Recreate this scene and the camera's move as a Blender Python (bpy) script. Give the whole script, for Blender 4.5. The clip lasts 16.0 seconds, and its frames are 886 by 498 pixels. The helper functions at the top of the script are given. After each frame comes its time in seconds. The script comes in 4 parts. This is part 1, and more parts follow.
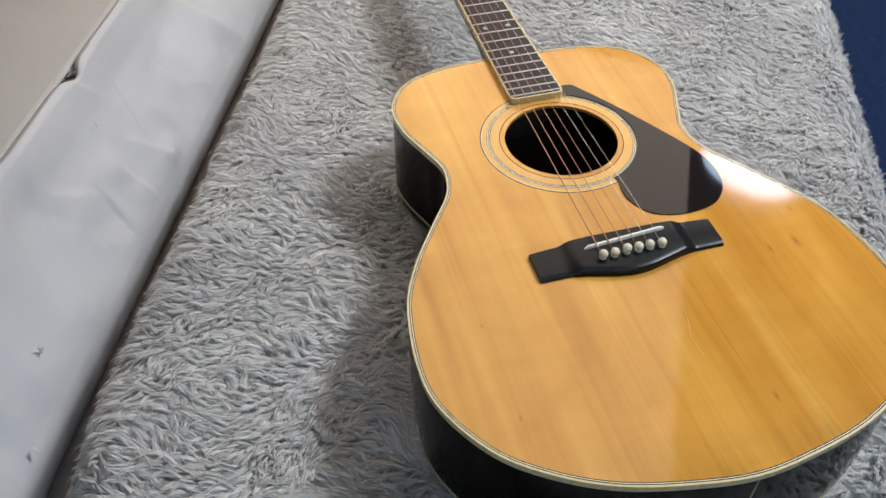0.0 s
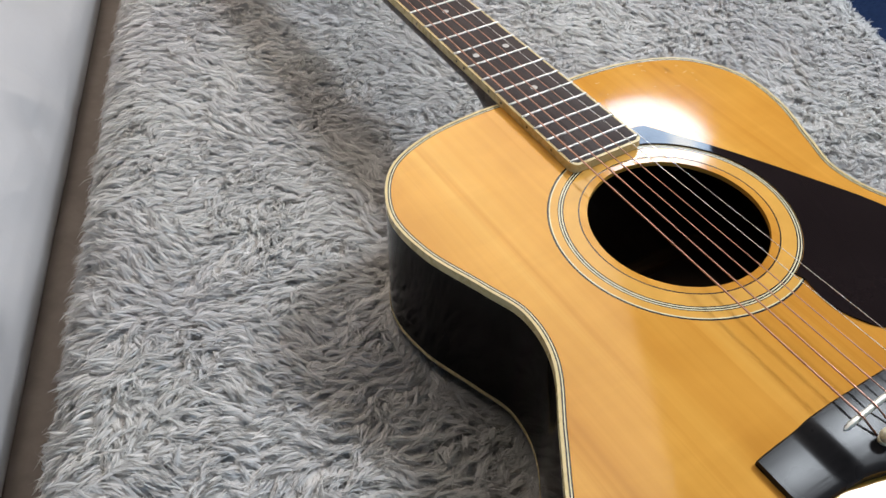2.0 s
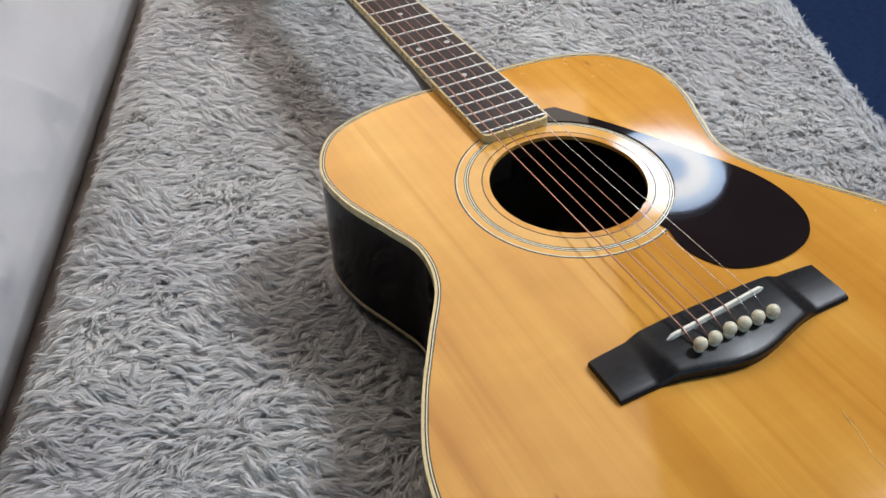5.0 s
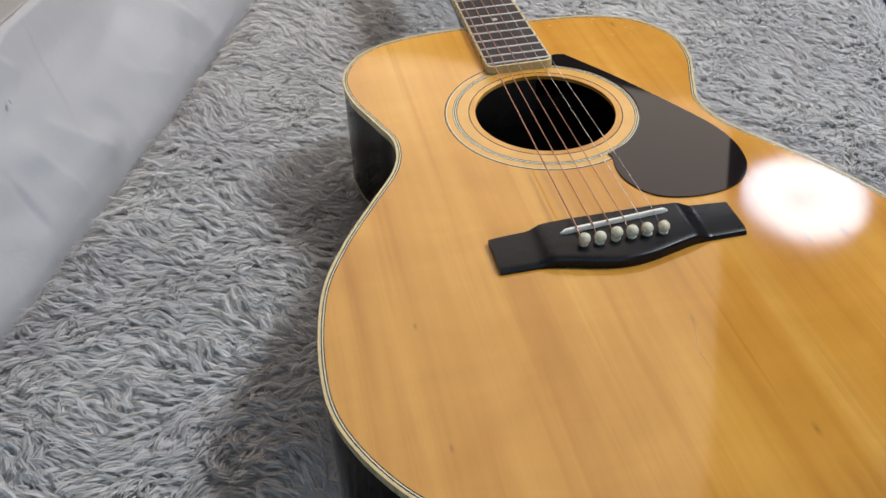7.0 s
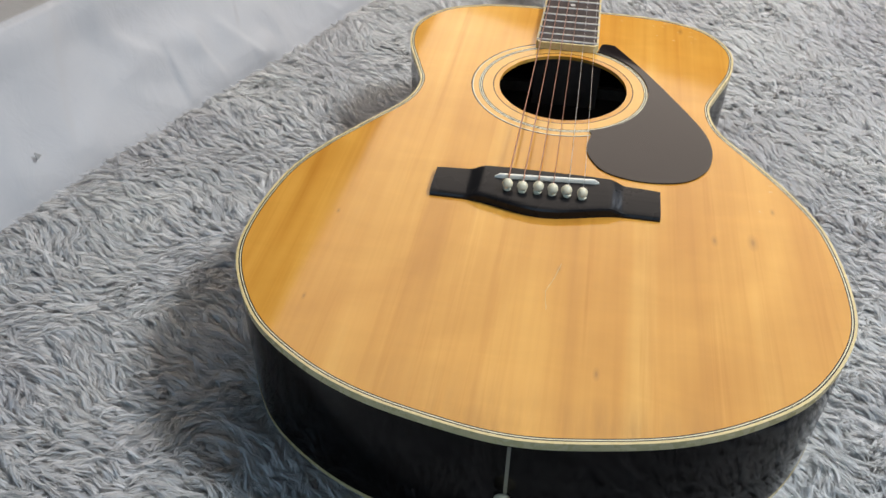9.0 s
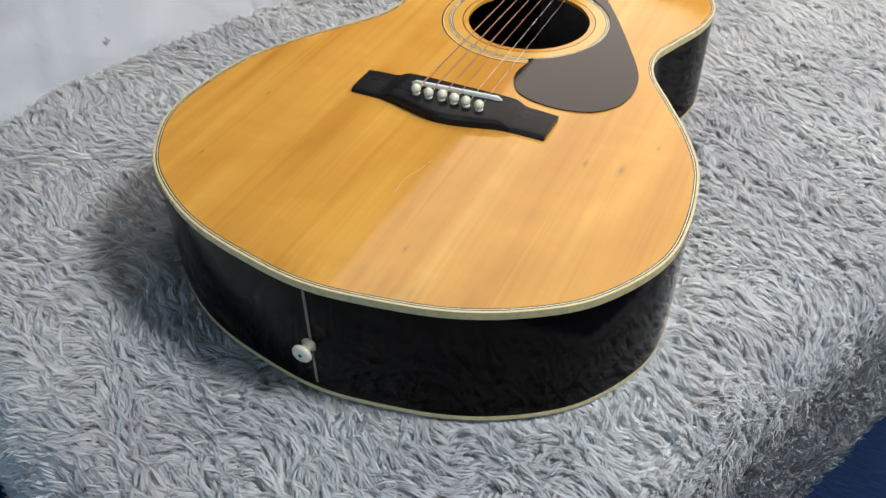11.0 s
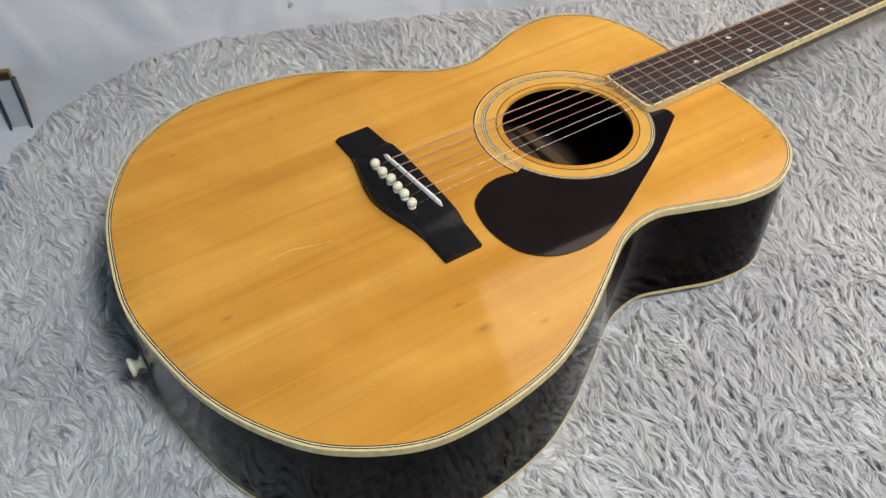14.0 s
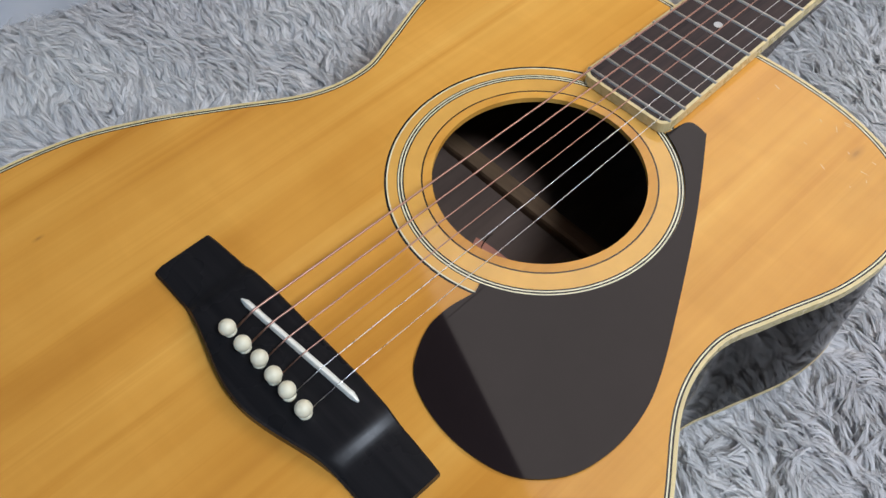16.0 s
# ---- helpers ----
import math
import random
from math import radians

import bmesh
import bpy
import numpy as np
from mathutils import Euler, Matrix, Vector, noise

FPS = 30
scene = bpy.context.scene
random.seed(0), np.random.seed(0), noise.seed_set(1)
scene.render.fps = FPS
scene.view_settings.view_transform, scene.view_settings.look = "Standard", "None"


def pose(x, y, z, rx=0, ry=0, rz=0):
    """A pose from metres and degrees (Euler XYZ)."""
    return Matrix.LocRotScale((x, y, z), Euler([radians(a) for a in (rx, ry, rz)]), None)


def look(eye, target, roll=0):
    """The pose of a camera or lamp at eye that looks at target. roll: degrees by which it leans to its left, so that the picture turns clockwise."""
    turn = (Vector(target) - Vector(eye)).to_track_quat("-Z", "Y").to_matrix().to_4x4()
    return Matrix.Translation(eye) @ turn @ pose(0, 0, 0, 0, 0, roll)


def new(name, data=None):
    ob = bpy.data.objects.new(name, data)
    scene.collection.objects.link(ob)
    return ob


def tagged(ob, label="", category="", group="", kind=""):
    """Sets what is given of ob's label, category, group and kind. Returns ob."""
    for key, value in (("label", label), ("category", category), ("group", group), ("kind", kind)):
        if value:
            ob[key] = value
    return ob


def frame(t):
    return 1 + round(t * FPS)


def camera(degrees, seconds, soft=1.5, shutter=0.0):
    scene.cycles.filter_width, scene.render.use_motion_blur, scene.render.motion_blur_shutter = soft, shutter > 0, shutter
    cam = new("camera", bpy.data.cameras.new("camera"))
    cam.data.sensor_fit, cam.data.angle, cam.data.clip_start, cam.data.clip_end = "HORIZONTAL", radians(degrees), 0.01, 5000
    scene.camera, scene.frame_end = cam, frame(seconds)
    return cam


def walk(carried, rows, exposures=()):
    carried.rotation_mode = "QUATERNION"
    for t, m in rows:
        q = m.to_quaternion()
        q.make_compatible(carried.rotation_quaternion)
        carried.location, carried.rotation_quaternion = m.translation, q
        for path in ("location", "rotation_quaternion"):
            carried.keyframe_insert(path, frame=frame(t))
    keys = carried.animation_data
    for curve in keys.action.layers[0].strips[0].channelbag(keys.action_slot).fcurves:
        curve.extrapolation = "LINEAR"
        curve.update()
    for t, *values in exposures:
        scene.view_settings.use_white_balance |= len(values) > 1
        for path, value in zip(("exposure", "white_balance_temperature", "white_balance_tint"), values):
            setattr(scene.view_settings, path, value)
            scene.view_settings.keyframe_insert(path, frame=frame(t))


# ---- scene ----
# World: z = 0 is the guitar's soundboard, y runs along its neck.
cam = camera(54.8, 16.0)
PATH = [
    (0, (-0.2681, -0.4489, 0.4913), (0.0556, 0.7773, -0.7860), -0.48),
    (0.5, (-0.2752, -0.3532, 0.4638), (0.1539, 0.8493, -0.8050), 0.48),
    (1, (-0.3141, -0.2470, 0.4245), (0.2089, 0.8989, -0.8613), 0.55),
    (1.5, (-0.3271, -0.1504, 0.3753), (0.2760, 0.9682, -0.8995), 0.81),
    (2, (-0.3057, -0.1010, 0.3360), (0.3655, 0.9729, -0.9432), 1.09),
    (2.5, (-0.2916, -0.0764, 0.3172), (0.4168, 0.9623, -0.9709), 0.93),
    (3, (-0.2906, -0.0614, 0.3102), (0.4284, 0.9599, -0.9859), 0.44),
    (5.5, (-0.2669, -0.2871, 0.3535), (0.2685, 0.9407, -0.8489), -1.50),
    (6, (-0.2492, -0.3301, 0.3509), (0.2059, 0.9232, -0.8582), -1.94),
    (6.5, (-0.2298, -0.3538, 0.3470), (0.1395, 0.9433, -0.8452), -1.81),
    (7, (-0.1839, -0.3902, 0.3438), (0.0771, 0.9418, -0.8383), -1.76),
    (7.5, (-0.1103, -0.4271, 0.3489), (0.0314, 0.9203, -0.8363), -1.29),
    (8, (-0.0626, -0.4494, 0.3566), (-0.0402, 0.9041, -0.8298), -0.80),
    (8.5, (-0.0427, -0.4623, 0.3600), (-0.1486, 0.8892, -0.8242), -0.39),
    (9, (0.0100, -0.4980, 0.3567), (-0.2221, 0.8475, -0.8163), 0.80),
    (9.5, (0.0849, -0.5369, 0.3453), (-0.2603, 0.7843, -0.8275), 0.62),
    (12, (0.2987, -0.4522, 0.3492), (-0.4286, 0.6340, -0.8882), -0.32),
    (12.5, (0.3311, -0.4054, 0.3664), (-0.4772, 0.5994, -0.8895), 0.03),
    (13, (0.3475, -0.3567, 0.3933), (-0.5766, 0.5343, -0.8686), -0.50),
    (13.5, (0.3788, -0.2896, 0.4043), (-0.6290, 0.4907, -0.8668), -0.19),
    (14, (0.4088, -0.2525, 0.4150), (-0.6540, 0.4387, -0.8628), -0.05),
    (14.5, (0.3963, -0.2179, 0.4067), (-0.6638, 0.4129, -0.9042), -0.57),
    (15, (0.3311, -0.1757, 0.3903), (-0.6769, 0.4461, -0.9652), -1.50),
    (15.5, (0.2532, -0.1316, 0.3677), (-0.6623, 0.5113, -1.0425), -2.62),
    (16, (0.1685, -0.0785, 0.3198), (-0.6114, 0.6010, -1.1533), -2.46),
]
walk(cam, [(t, look(eye, target, roll)) for t, eye, target, roll in PATH],
     exposures=[(0, 0.16, 7200, 18), (2, 0.16, 7000, 17), (3.2, 0.25, 7000, 17), (5.5, 0.03, 7000, 19), (7, -0.04, 7050, 19), (8.5, 0.16, 7150, 17), (9.5, 0.27, 7150, 17),
                (12, 0.37, 7050, 17), (13, 0.24, 7150, 17), (14.5, 0.18, 7350, 18), (15, 0.12, 7400, 18), (16, 0.0, 6500, 18)])

# ---- room light -------------------------------------------------------------
scene.view_settings.exposure = 0.0
world = bpy.data.worlds.new("world")
scene.world = world
world.use_nodes = True
world.node_tree.nodes["Background"].inputs[0].default_value = (0.75, 0.85, 1.0, 1)
world.node_tree.nodes["Background"].inputs[1].default_value = 0.3

PANEL_GLOW = 2.15
PANEL_Z = 0.85
RING_GLOW = 20.0
KEY_WATTS = 38.5
SOUTH_WATTS = 13.0

# The rug lies turned against the guitar: U runs along its long edge, N across it.
U = Vector((0.36, 0.933, 0)).normalized()
N = Vector((U.y, -U.x, 0))
FLOOR = -0.40
SUPPORT = -0.103


def at(n, u, z=0.0):
    """A place from the rug's own axes."""
    return N * n + U * u + Vector((0, 0, z))


# ---- helpers ----------------------------------------------------------------
def mesh_ob(name, verts, faces, material=None, smooth=False):
    me = bpy.data.meshes.new(name)
    me.from_pydata([tuple(v) for v in verts], [], faces)
    me.update()
    if smooth:
        me.polygons.foreach_set("use_smooth", [True] * len(me.polygons))
    ob = new(name, me)
    if material:
        me.materials.append(material)
    return ob


def part(name, bm, material, parent, label="", smooth=False):
    """Links a bmesh as one mesh object under a thing or a part."""
    me = bpy.data.meshes.new(name)
    bm.to_mesh(me)
    bm.free()
    if smooth:
        me.polygons.foreach_set("use_smooth", [True] * len(me.polygons))
    me.materials.append(material)
    ob = new(name, me)
    ob.parent = parent
    if label:
        tagged(ob, label)
    return ob


def grown(name, verts, faces, material, parent, label="", smooth=False):
    ob = mesh_ob(name, verts, faces, material, smooth)
    ob.parent = parent
    if label:
        tagged(ob, label)
    return ob


def empty(name, place=(0, 0, 0)):
    ob = new(name)
    ob.empty_display_size = 0.05
    ob.location = place
    return ob


def auto_smooth(ob, degrees=35):
    """Smooth faces, with edges over the given angle kept sharp."""
    bm = bmesh.new()
    bm.from_mesh(ob.data)
    for f in bm.faces:
        f.smooth = True
    for e in bm.edges:
        if len(e.link_faces) == 2 and e.calc_face_angle(0) > radians(degrees):
            e.smooth = False
    bm.to_mesh(ob.data)
    bm.free()
    return ob


def box_bm(x0, y0, z0, x1, y1, z1, bevel=0.0):
    bm = bmesh.new()
    bmesh.ops.create_cube(bm, size=1.0, matrix=Matrix.Translation(((x0 + x1) / 2, (y0 + y1) / 2, (z0 + z1) / 2)) @ Matrix.Diagonal((x1 - x0, y1 - y0, z1 - z0, 1)))
    if bevel:
        bmesh.ops.bevel(bm, geom=bm.edges[:], offset=bevel, segments=2, affect="EDGES", profile=0.6)
    return bm


def lathe(profile, segments=24):
    """A turned shape round z, from rows of (radius, height)."""
    verts, faces, k = [], [], segments
    for r, z in profile:
        for i in range(k):
            a = 2 * math.pi * i / k
            verts.append((r * math.cos(a), r * math.sin(a), z))
    for j in range(len(profile) - 1):
        for i in range(k):
            faces.append((j * k + i, j * k + (i + 1) % k, (j + 1) * k + (i + 1) % k, (j + 1) * k + i))
    faces.append(tuple(reversed(range(k))))
    faces.append(tuple(range((len(profile) - 1) * k, len(profile) * k)))
    return verts, faces


def tube(points, radius, sides=8):
    """A round wire along points."""
    verts, faces = [], []
    pts = [Vector(p) for p in points]
    for i, p in enumerate(pts):
        d = (pts[min(i + 1, len(pts) - 1)] - pts[max(i - 1, 0)]).normalized()
        a = d.cross(Vector((0, 0, 1))) if abs(d.z) < 0.9 else d.cross(Vector((1, 0, 0)))
        a.normalize()
        b = d.cross(a)
        for k in range(sides):
            w = 2 * math.pi * k / sides
            verts.append(p + radius * (a * math.cos(w) + b * math.sin(w)))
    for i in range(len(pts) - 1):
        for k in range(sides):
            faces.append((i * sides + k, i * sides + (k + 1) % sides, (i + 1) * sides + (k + 1) % sides, (i + 1) * sides + k))
    faces.append(tuple(reversed(range(sides))))
    faces.append(tuple(range((len(pts) - 1) * sides, len(pts) * sides)))
    return verts, faces


# ---- materials --------------------------------------------------------------
class Mat:
    """A node material round one Principled shader, with short calls for its textures."""

    def __init__(self, name, color=(0.5, 0.5, 0.5), rough=0.5, **more):
        self.m = bpy.data.materials.new(name)
        self.m.use_nodes = True
        self.t = self.m.node_tree
        self.b = self.t.nodes["Principled BSDF"]
        self.set("Base Color", (*color, 1))
        self.set("Roughness", rough)
        for key, value in more.items():
            self.set(key.replace("_", " "), value)

    def set(self, key, value):
        self.b.inputs[key].default_value = value

    def node(self, kind, **inputs):
        n = self.t.nodes.new(kind)
        for key, value in inputs.items():
            n.inputs[key.replace("_", " ")].default_value = value
        return n

    def link(self, a, b):
        self.t.links.new(a, b)

    def coords(self, scale=(1, 1, 1), turn=(0, 0, 0)):
        c = self.t.nodes.new("ShaderNodeTexCoord")
        m = self.t.nodes.new("ShaderNodeMapping")
        m.inputs["Scale"].default_value = scale
        m.inputs["Rotation"].default_value = turn
        self.link(c.outputs["Object"], m.inputs["Vector"])
        return m.outputs["Vector"]

    def noise(self, vector, scale, detail=4.0, rough=0.5, distortion=0.0):
        n = self.node("ShaderNodeTexNoise", Scale=scale, Detail=detail, Roughness=rough, Distortion=distortion)
        self.link(vector, n.inputs["Vector"])
        return n.outputs["Fac"]

    def ramp(self, fac, stops):
        r = self.t.nodes.new("ShaderNodeValToRGB")
        el = r.color_ramp.elements
        while len(el) < len(stops):
            el.new(0.5)
        for e, (p, c) in zip(el, stops):
            e.position, e.color = p, (*c, 1) if len(c) == 3 else c
        self.link(fac, r.inputs["Fac"])
        return r.outputs["Color"]

    def mix(self, a, b, fac, kind="MIX"):
        n = self.t.nodes.new("ShaderNodeMix")
        n.data_type, n.blend_type = "RGBA", kind
        for socket, value in ((n.inputs[6], a), (n.inputs[7], b), (n.inputs[0], fac)):
            if isinstance(value, (int, float)):
                socket.default_value = value
            elif isinstance(value, tuple):
                socket.default_value = (*value, 1)
            else:
                self.link(value, socket)
        return n.outputs[2]

    def color(self, socket):
        self.link(socket, self.b.inputs["Base Color"])

    def rough(self, socket, low, high):
        r = self.node("ShaderNodeMapRange", To_Min=low, To_Max=high)
        self.link(socket, r.inputs["Value"])
        self.link(r.outputs["Result"], self.b.inputs["Roughness"])

    def bump(self, socket, strength, distance):
        n = self.node("ShaderNodeBump", Strength=strength, Distance=distance)
        self.link(socket, n.inputs["Height"])
        self.link(n.outputs["Normal"], self.b.inputs["Normal"])


KNOTS = [(0.136, -0.0445, 0.010), (0.1115, -0.047, 0.007), (0.0408, -0.1765, 0.006), (0.152, -0.009, 0.005), (0.098, 0.253, 0.008), (-0.137, -0.063, 0.004), (-0.135, -0.147, 0.004), (0.014, -0.094, 0.004)]


def spruce_mat():
    """Aged amber spruce: annual rings along the neck's direction, wide soft bands, small brown knots, thin gloss lacquer."""
    k = Mat("amber_spruce", rough=0.07, Specular_IOR_Level=0.38)
    wide = k.noise(k.coords((24, 1.0, 1), (0, 0, radians(3))), 1.0, 3, 0.6, 0.5)
    base = k.ramp(wide, [(0.25, (0.48, 0.197, 0.031)), (0.43, (0.65, 0.309, 0.055)), (0.58, (0.715, 0.359, 0.071)), (0.75, (0.78, 0.436, 0.105))])
    ring = k.noise(k.coords((330, 2.0, 1)), 1.0, 2, 0.5, 0.15)
    base = k.mix(base, k.ramp(ring, [(0.38, (0.80, 0.71, 0.58)), (0.58, (1, 1, 1))]), 0.13, "MULTIPLY")
    streak = k.noise(k.coords((70, 1.6, 1), (0, 0, radians(-2))), 1.0, 4, 0.65, 0.3)
    base = k.mix(base, k.ramp(streak, [(0.30, (0.80, 0.68, 0.50)), (0.46, (1, 1, 1))]), 0.65, "MULTIPLY")
    cloud = k.noise(k.coords((5.5, 2.8, 1), (0, 0, radians(35))), 1.0, 4, 0.6, 0.8)
    base = k.mix(base, k.ramp(cloud, [(0.34, (0.80, 0.71, 0.58)), (0.58, (1, 1, 1))]), 0.85, "MULTIPLY")
    # silk: short pale figure across the grain
    silk = k.noise(k.coords((10, 34, 1), (0, 0, radians(24))), 1.0, 3, 0.6, 0.6)
    base = k.mix(base, k.ramp(silk, [(0.42, (0.96, 0.95, 0.93)), (0.72, (1.12, 1.12, 1.18))]), 0.45, "MULTIPLY")
    plain = k.coords((1, 1, 0))
    for x, y, size in KNOTS:
        off = k.node("ShaderNodeMapping")
        off.vector_type = "POINT"
        off.inputs["Location"].default_value = (-x / (size * 0.42), -y / size, 0)
        off.inputs["Scale"].default_value = (1 / (size * 0.42), 1 / size, 0)
        k.link(plain, off.inputs["Vector"])
        wob = k.node("ShaderNodeVectorMath")
        wob.operation = "LENGTH"
        k.link(off.outputs["Vector"], wob.inputs[0])
        base = k.mix(base, (0.26, 0.115, 0.03), k.ramp(wob.outputs["Value"], [(0.15, (0.62, 0.62, 0.62)), (0.45, (0.28, 0.28, 0.28)), (1.0, (0, 0, 0))]))
    # brown discoloured patches by tail and upper edge, and a wide darker tail band
    edgy = k.noise(k.coords((120, 14, 1)), 1.0, 4, 0.65)
    for x, y, sx, sy, deep in ((0.058, -0.214, 0.046, 0.024, 0.55), (0.095, -0.207, 0.020, 0.030, 0.4), (-0.015, -0.225, 0.03, 0.016, 0.35), (-0.03, -0.212, 0.11, 0.034, 0.32), (0.115, 0.235, 0.022, 0.030, 0.3)):
        off = k.node("ShaderNodeMapping")
        off.inputs["Location"].default_value = (-x / sx, -y / sy, 0)
        off.inputs["Scale"].default_value = (1 / sx, 1 / sy, 0)
        k.link(plain, off.inputs["Vector"])
        far = k.node("ShaderNodeVectorMath")
        far.operation = "LENGTH"
        k.link(off.outputs["Vector"], far.inputs[0])
        fade = k.ramp(far.outputs["Value"], [(0.0, (deep, deep, deep)), (1.0, (0, 0, 0))])
        base = k.mix(base, (0.27, 0.115, 0.028), k.mix(fade, k.ramp(edgy, [(0.3, (0.25, 0.25, 0.25)), (0.65, (1, 1, 1))]), 1.0, "MULTIPLY"))
    k.color(base)
    k.rough(k.noise(k.coords((30, 30, 1)), 1.0, 3), 0.05, 0.095)
    k.bump(k.noise(k.coords((14, 6, 1)), 1.0, 2), 0.10, 0.002)
    return k.m


def wood_mat(name, dark, light, rough, scale=(90, 4, 90), bump=0.1, pores=0.0):
    k = Mat(name, rough=rough)
    grain = k.noise(k.coords(scale), 1.0, 5, 0.6, 0.5)
    c = k.ramp(grain, [(0.3, dark), (0.7, light)])
    if pores:
        p = k.noise(k.coords((700, 18, 700)), 1.0, 1, 0.5)
        c = k.mix(c, tuple(v * 0.35 for v in dark), k.ramp(p, [(0.62, (0, 0, 0)), (0.72, (pores, pores, pores))]))
    k.color(c)
    k.rough(k.noise(k.coords((40, 40, 40)), 1.0, 3), rough * 0.75, rough * 1.3)
    k.bump(grain, bump, 0.0006)
    return k.m


def worn_mat(name, color, rough, spread=0.12, scale=35, metallic=0.0, bump=0.05):
    """A plain material with mottled tone and uneven gloss."""
    k = Mat(name, rough=rough, Metallic=metallic)
    f = k.noise(k.coords(), scale, 5, 0.6)
    lo, hi = tuple(v * (1 - spread) for v in color), tuple(min(1, v * (1 + spread)) for v in color)
    k.color(k.ramp(f, [(0.3, lo), (0.7, hi)]))
    k.rough(k.noise(k.coords(), scale * 3, 3), rough * 0.7, min(1, rough * 1.3))
    k.bump(f, bump, 0.001)
    return k.m


def fur_mat():
    """Grey long pile: every strand with its own tone, with paler tips."""
    k = Mat("grey_pile", rough=0.75, Specular_IOR_Level=0.25)
    geo = k.t.nodes.new("ShaderNodeNewGeometry")
    tone = k.ramp(geo.outputs["Random Per Island"], [(0.0, (0.76, 0.756, 0.757)), (0.5, (0.84, 0.836, 0.837)), (1.0, (0.92, 0.916, 0.917))])
    patch = k.noise(k.coords(), 7, 3, 0.5)
    tone = k.mix(tone, k.ramp(patch, [(0.3, (0.86, 0.85, 0.86)), (0.65, (1, 1, 0.985))]), 1.0, "MULTIPLY")
    k.color(tone)
    # light that passes through the thin fibres
    thin = k.t.nodes.new("ShaderNodeBsdfTranslucent")
    both = k.t.nodes.new("ShaderNodeMixShader")
    both.inputs[0].default_value = 0.46
    k.link(tone, thin.inputs["Color"])
    k.link(k.b.outputs[0], both.inputs[1])
    k.link(thin.outputs[0], both.inputs[2])
    k.link(both.outputs[0], k.t.nodes["Material Output"].inputs["Surface"])
    wisp = k.t.nodes.new("ShaderNodeAttribute")
    wisp.attribute_name = "wisp"
    k.link(wisp.outputs["Vector"], k.b.inputs["Normal"])
    k.set("Sheen Weight", 0.25)
    k.set("Sheen Roughness", 0.4)
    return k.m


def sheet_mat(name, color, stain=(0.62, 0.60, 0.58)):
    """Matt backing paper with faint handling marks."""
    k = Mat(name, rough=0.55, Specular_IOR_Level=0.35)
    a = k.noise(k.coords(), 5, 4, 0.55, 0.3)
    b = k.noise(k.coords(), 60, 3, 0.6)
    c = k.ramp(a, [(0.3, tuple(v * 0.90 for v in color)), (0.7, color)])
    c = k.mix(c, stain, k.ramp(b, [(0.70, (0, 0, 0)), (0.84, (0.2, 0.2, 0.2))]))
    k.color(c)
    vor = k.node("ShaderNodeTexVoronoi", Scale=9.0)
    vor.feature = "F1"
    k.link(k.coords((1, 1, 1.6), (0.4, 0.3, 0.2)), vor.inputs["Vector"])
    k.bump(k.mix(vor.outputs["Distance"], k.noise(k.coords(), 26, 4, 0.55, 0.6), 0.35), 0.35, 0.010)
    return k.m


def carpet_mat():
    k = Mat("navy_carpet", rough=0.95, Specular_IOR_Level=0.1)
    rib = k.noise(k.coords((60, 900, 60)), 1.0, 3, 0.6)
    k.color(k.ramp(rib, [(0.3, (0.006, 0.014, 0.045)), (0.7, (0.02, 0.045, 0.115))]))
    k.bump(rib, 0.8, 0.004)
    return k.m


SPRUCE = spruce_mat()
SIDE = wood_mat("dark_rosewood_lacquer", (0.002, 0.0015, 0.0015), (0.006, 0.004, 0.0035), 0.08, (12, 12, 90), 0.03)
SIDE.node_tree.nodes["Principled BSDF"].inputs["Specular IOR Level"].default_value = 0.085
INSIDE = wood_mat("raw_inner_wood", (0.07, 0.045, 0.035), (0.12, 0.08, 0.06), 0.7, (60, 5, 60))
BRACE = wood_mat("spruce_brace", (0.13, 0.075, 0.04), (0.19, 0.115, 0.06), 0.7, (9, 120, 120))
BOARD = wood_mat("rosewood_board", (0.014, 0.008, 0.008), (0.040, 0.021, 0.019), 0.62, (260, 7, 200), 0.25, 0.8)
EBONY = wood_mat("black_bridge_wood", (0.008, 0.008, 0.009), (0.016, 0.015, 0.016), 0.27, (9, 220, 220), 0.10)
EBONY.node_tree.nodes["Principled BSDF"].inputs["Specular IOR Level"].default_value = 0.15
NECK = wood_mat("dark_mahogany", (0.030, 0.014, 0.008), (0.060, 0.028, 0.016), 0.22, (60, 5, 60), 0.05)
CREAM = worn_mat("aged_cream_binding", (0.63, 0.50, 0.25), 0.28, 0.08, 60)
BLACKLINE = worn_mat("black_inlay_line", (0.008, 0.008, 0.008), 0.25, 0.1, 80)
WHITELINE = worn_mat("white_inlay_line", (0.72, 0.66, 0.45), 0.2, 0.1, 80)
RINGWOOD = worn_mat("pale_rosette_wood", (0.68, 0.36, 0.082), 0.09, 0.08, 40)
GUARD = worn_mat("dark_brown_pickguard", (0.013, 0.009, 0.0095), 0.038, 0.15, 18, 0.0, 0.006)
GUARD.node_tree.nodes["Principled BSDF"].inputs["Specular IOR Level"].default_value = 0.25
BONE = worn_mat("white_bone", (0.80, 0.77, 0.68), 0.3, 0.05, 90)
SEAM = worn_mat("dull_seam_inlay", (0.20, 0.17, 0.12), 0.3, 0.2, 120)
SCRATCH = worn_mat("pale_lacquer_scratch", (0.66, 0.45, 0.20), 0.5, 0.1, 200)
PIN = worn_mat("aged_ivory_plastic", (0.72, 0.67, 0.50), 0.33, 0.10, 160)
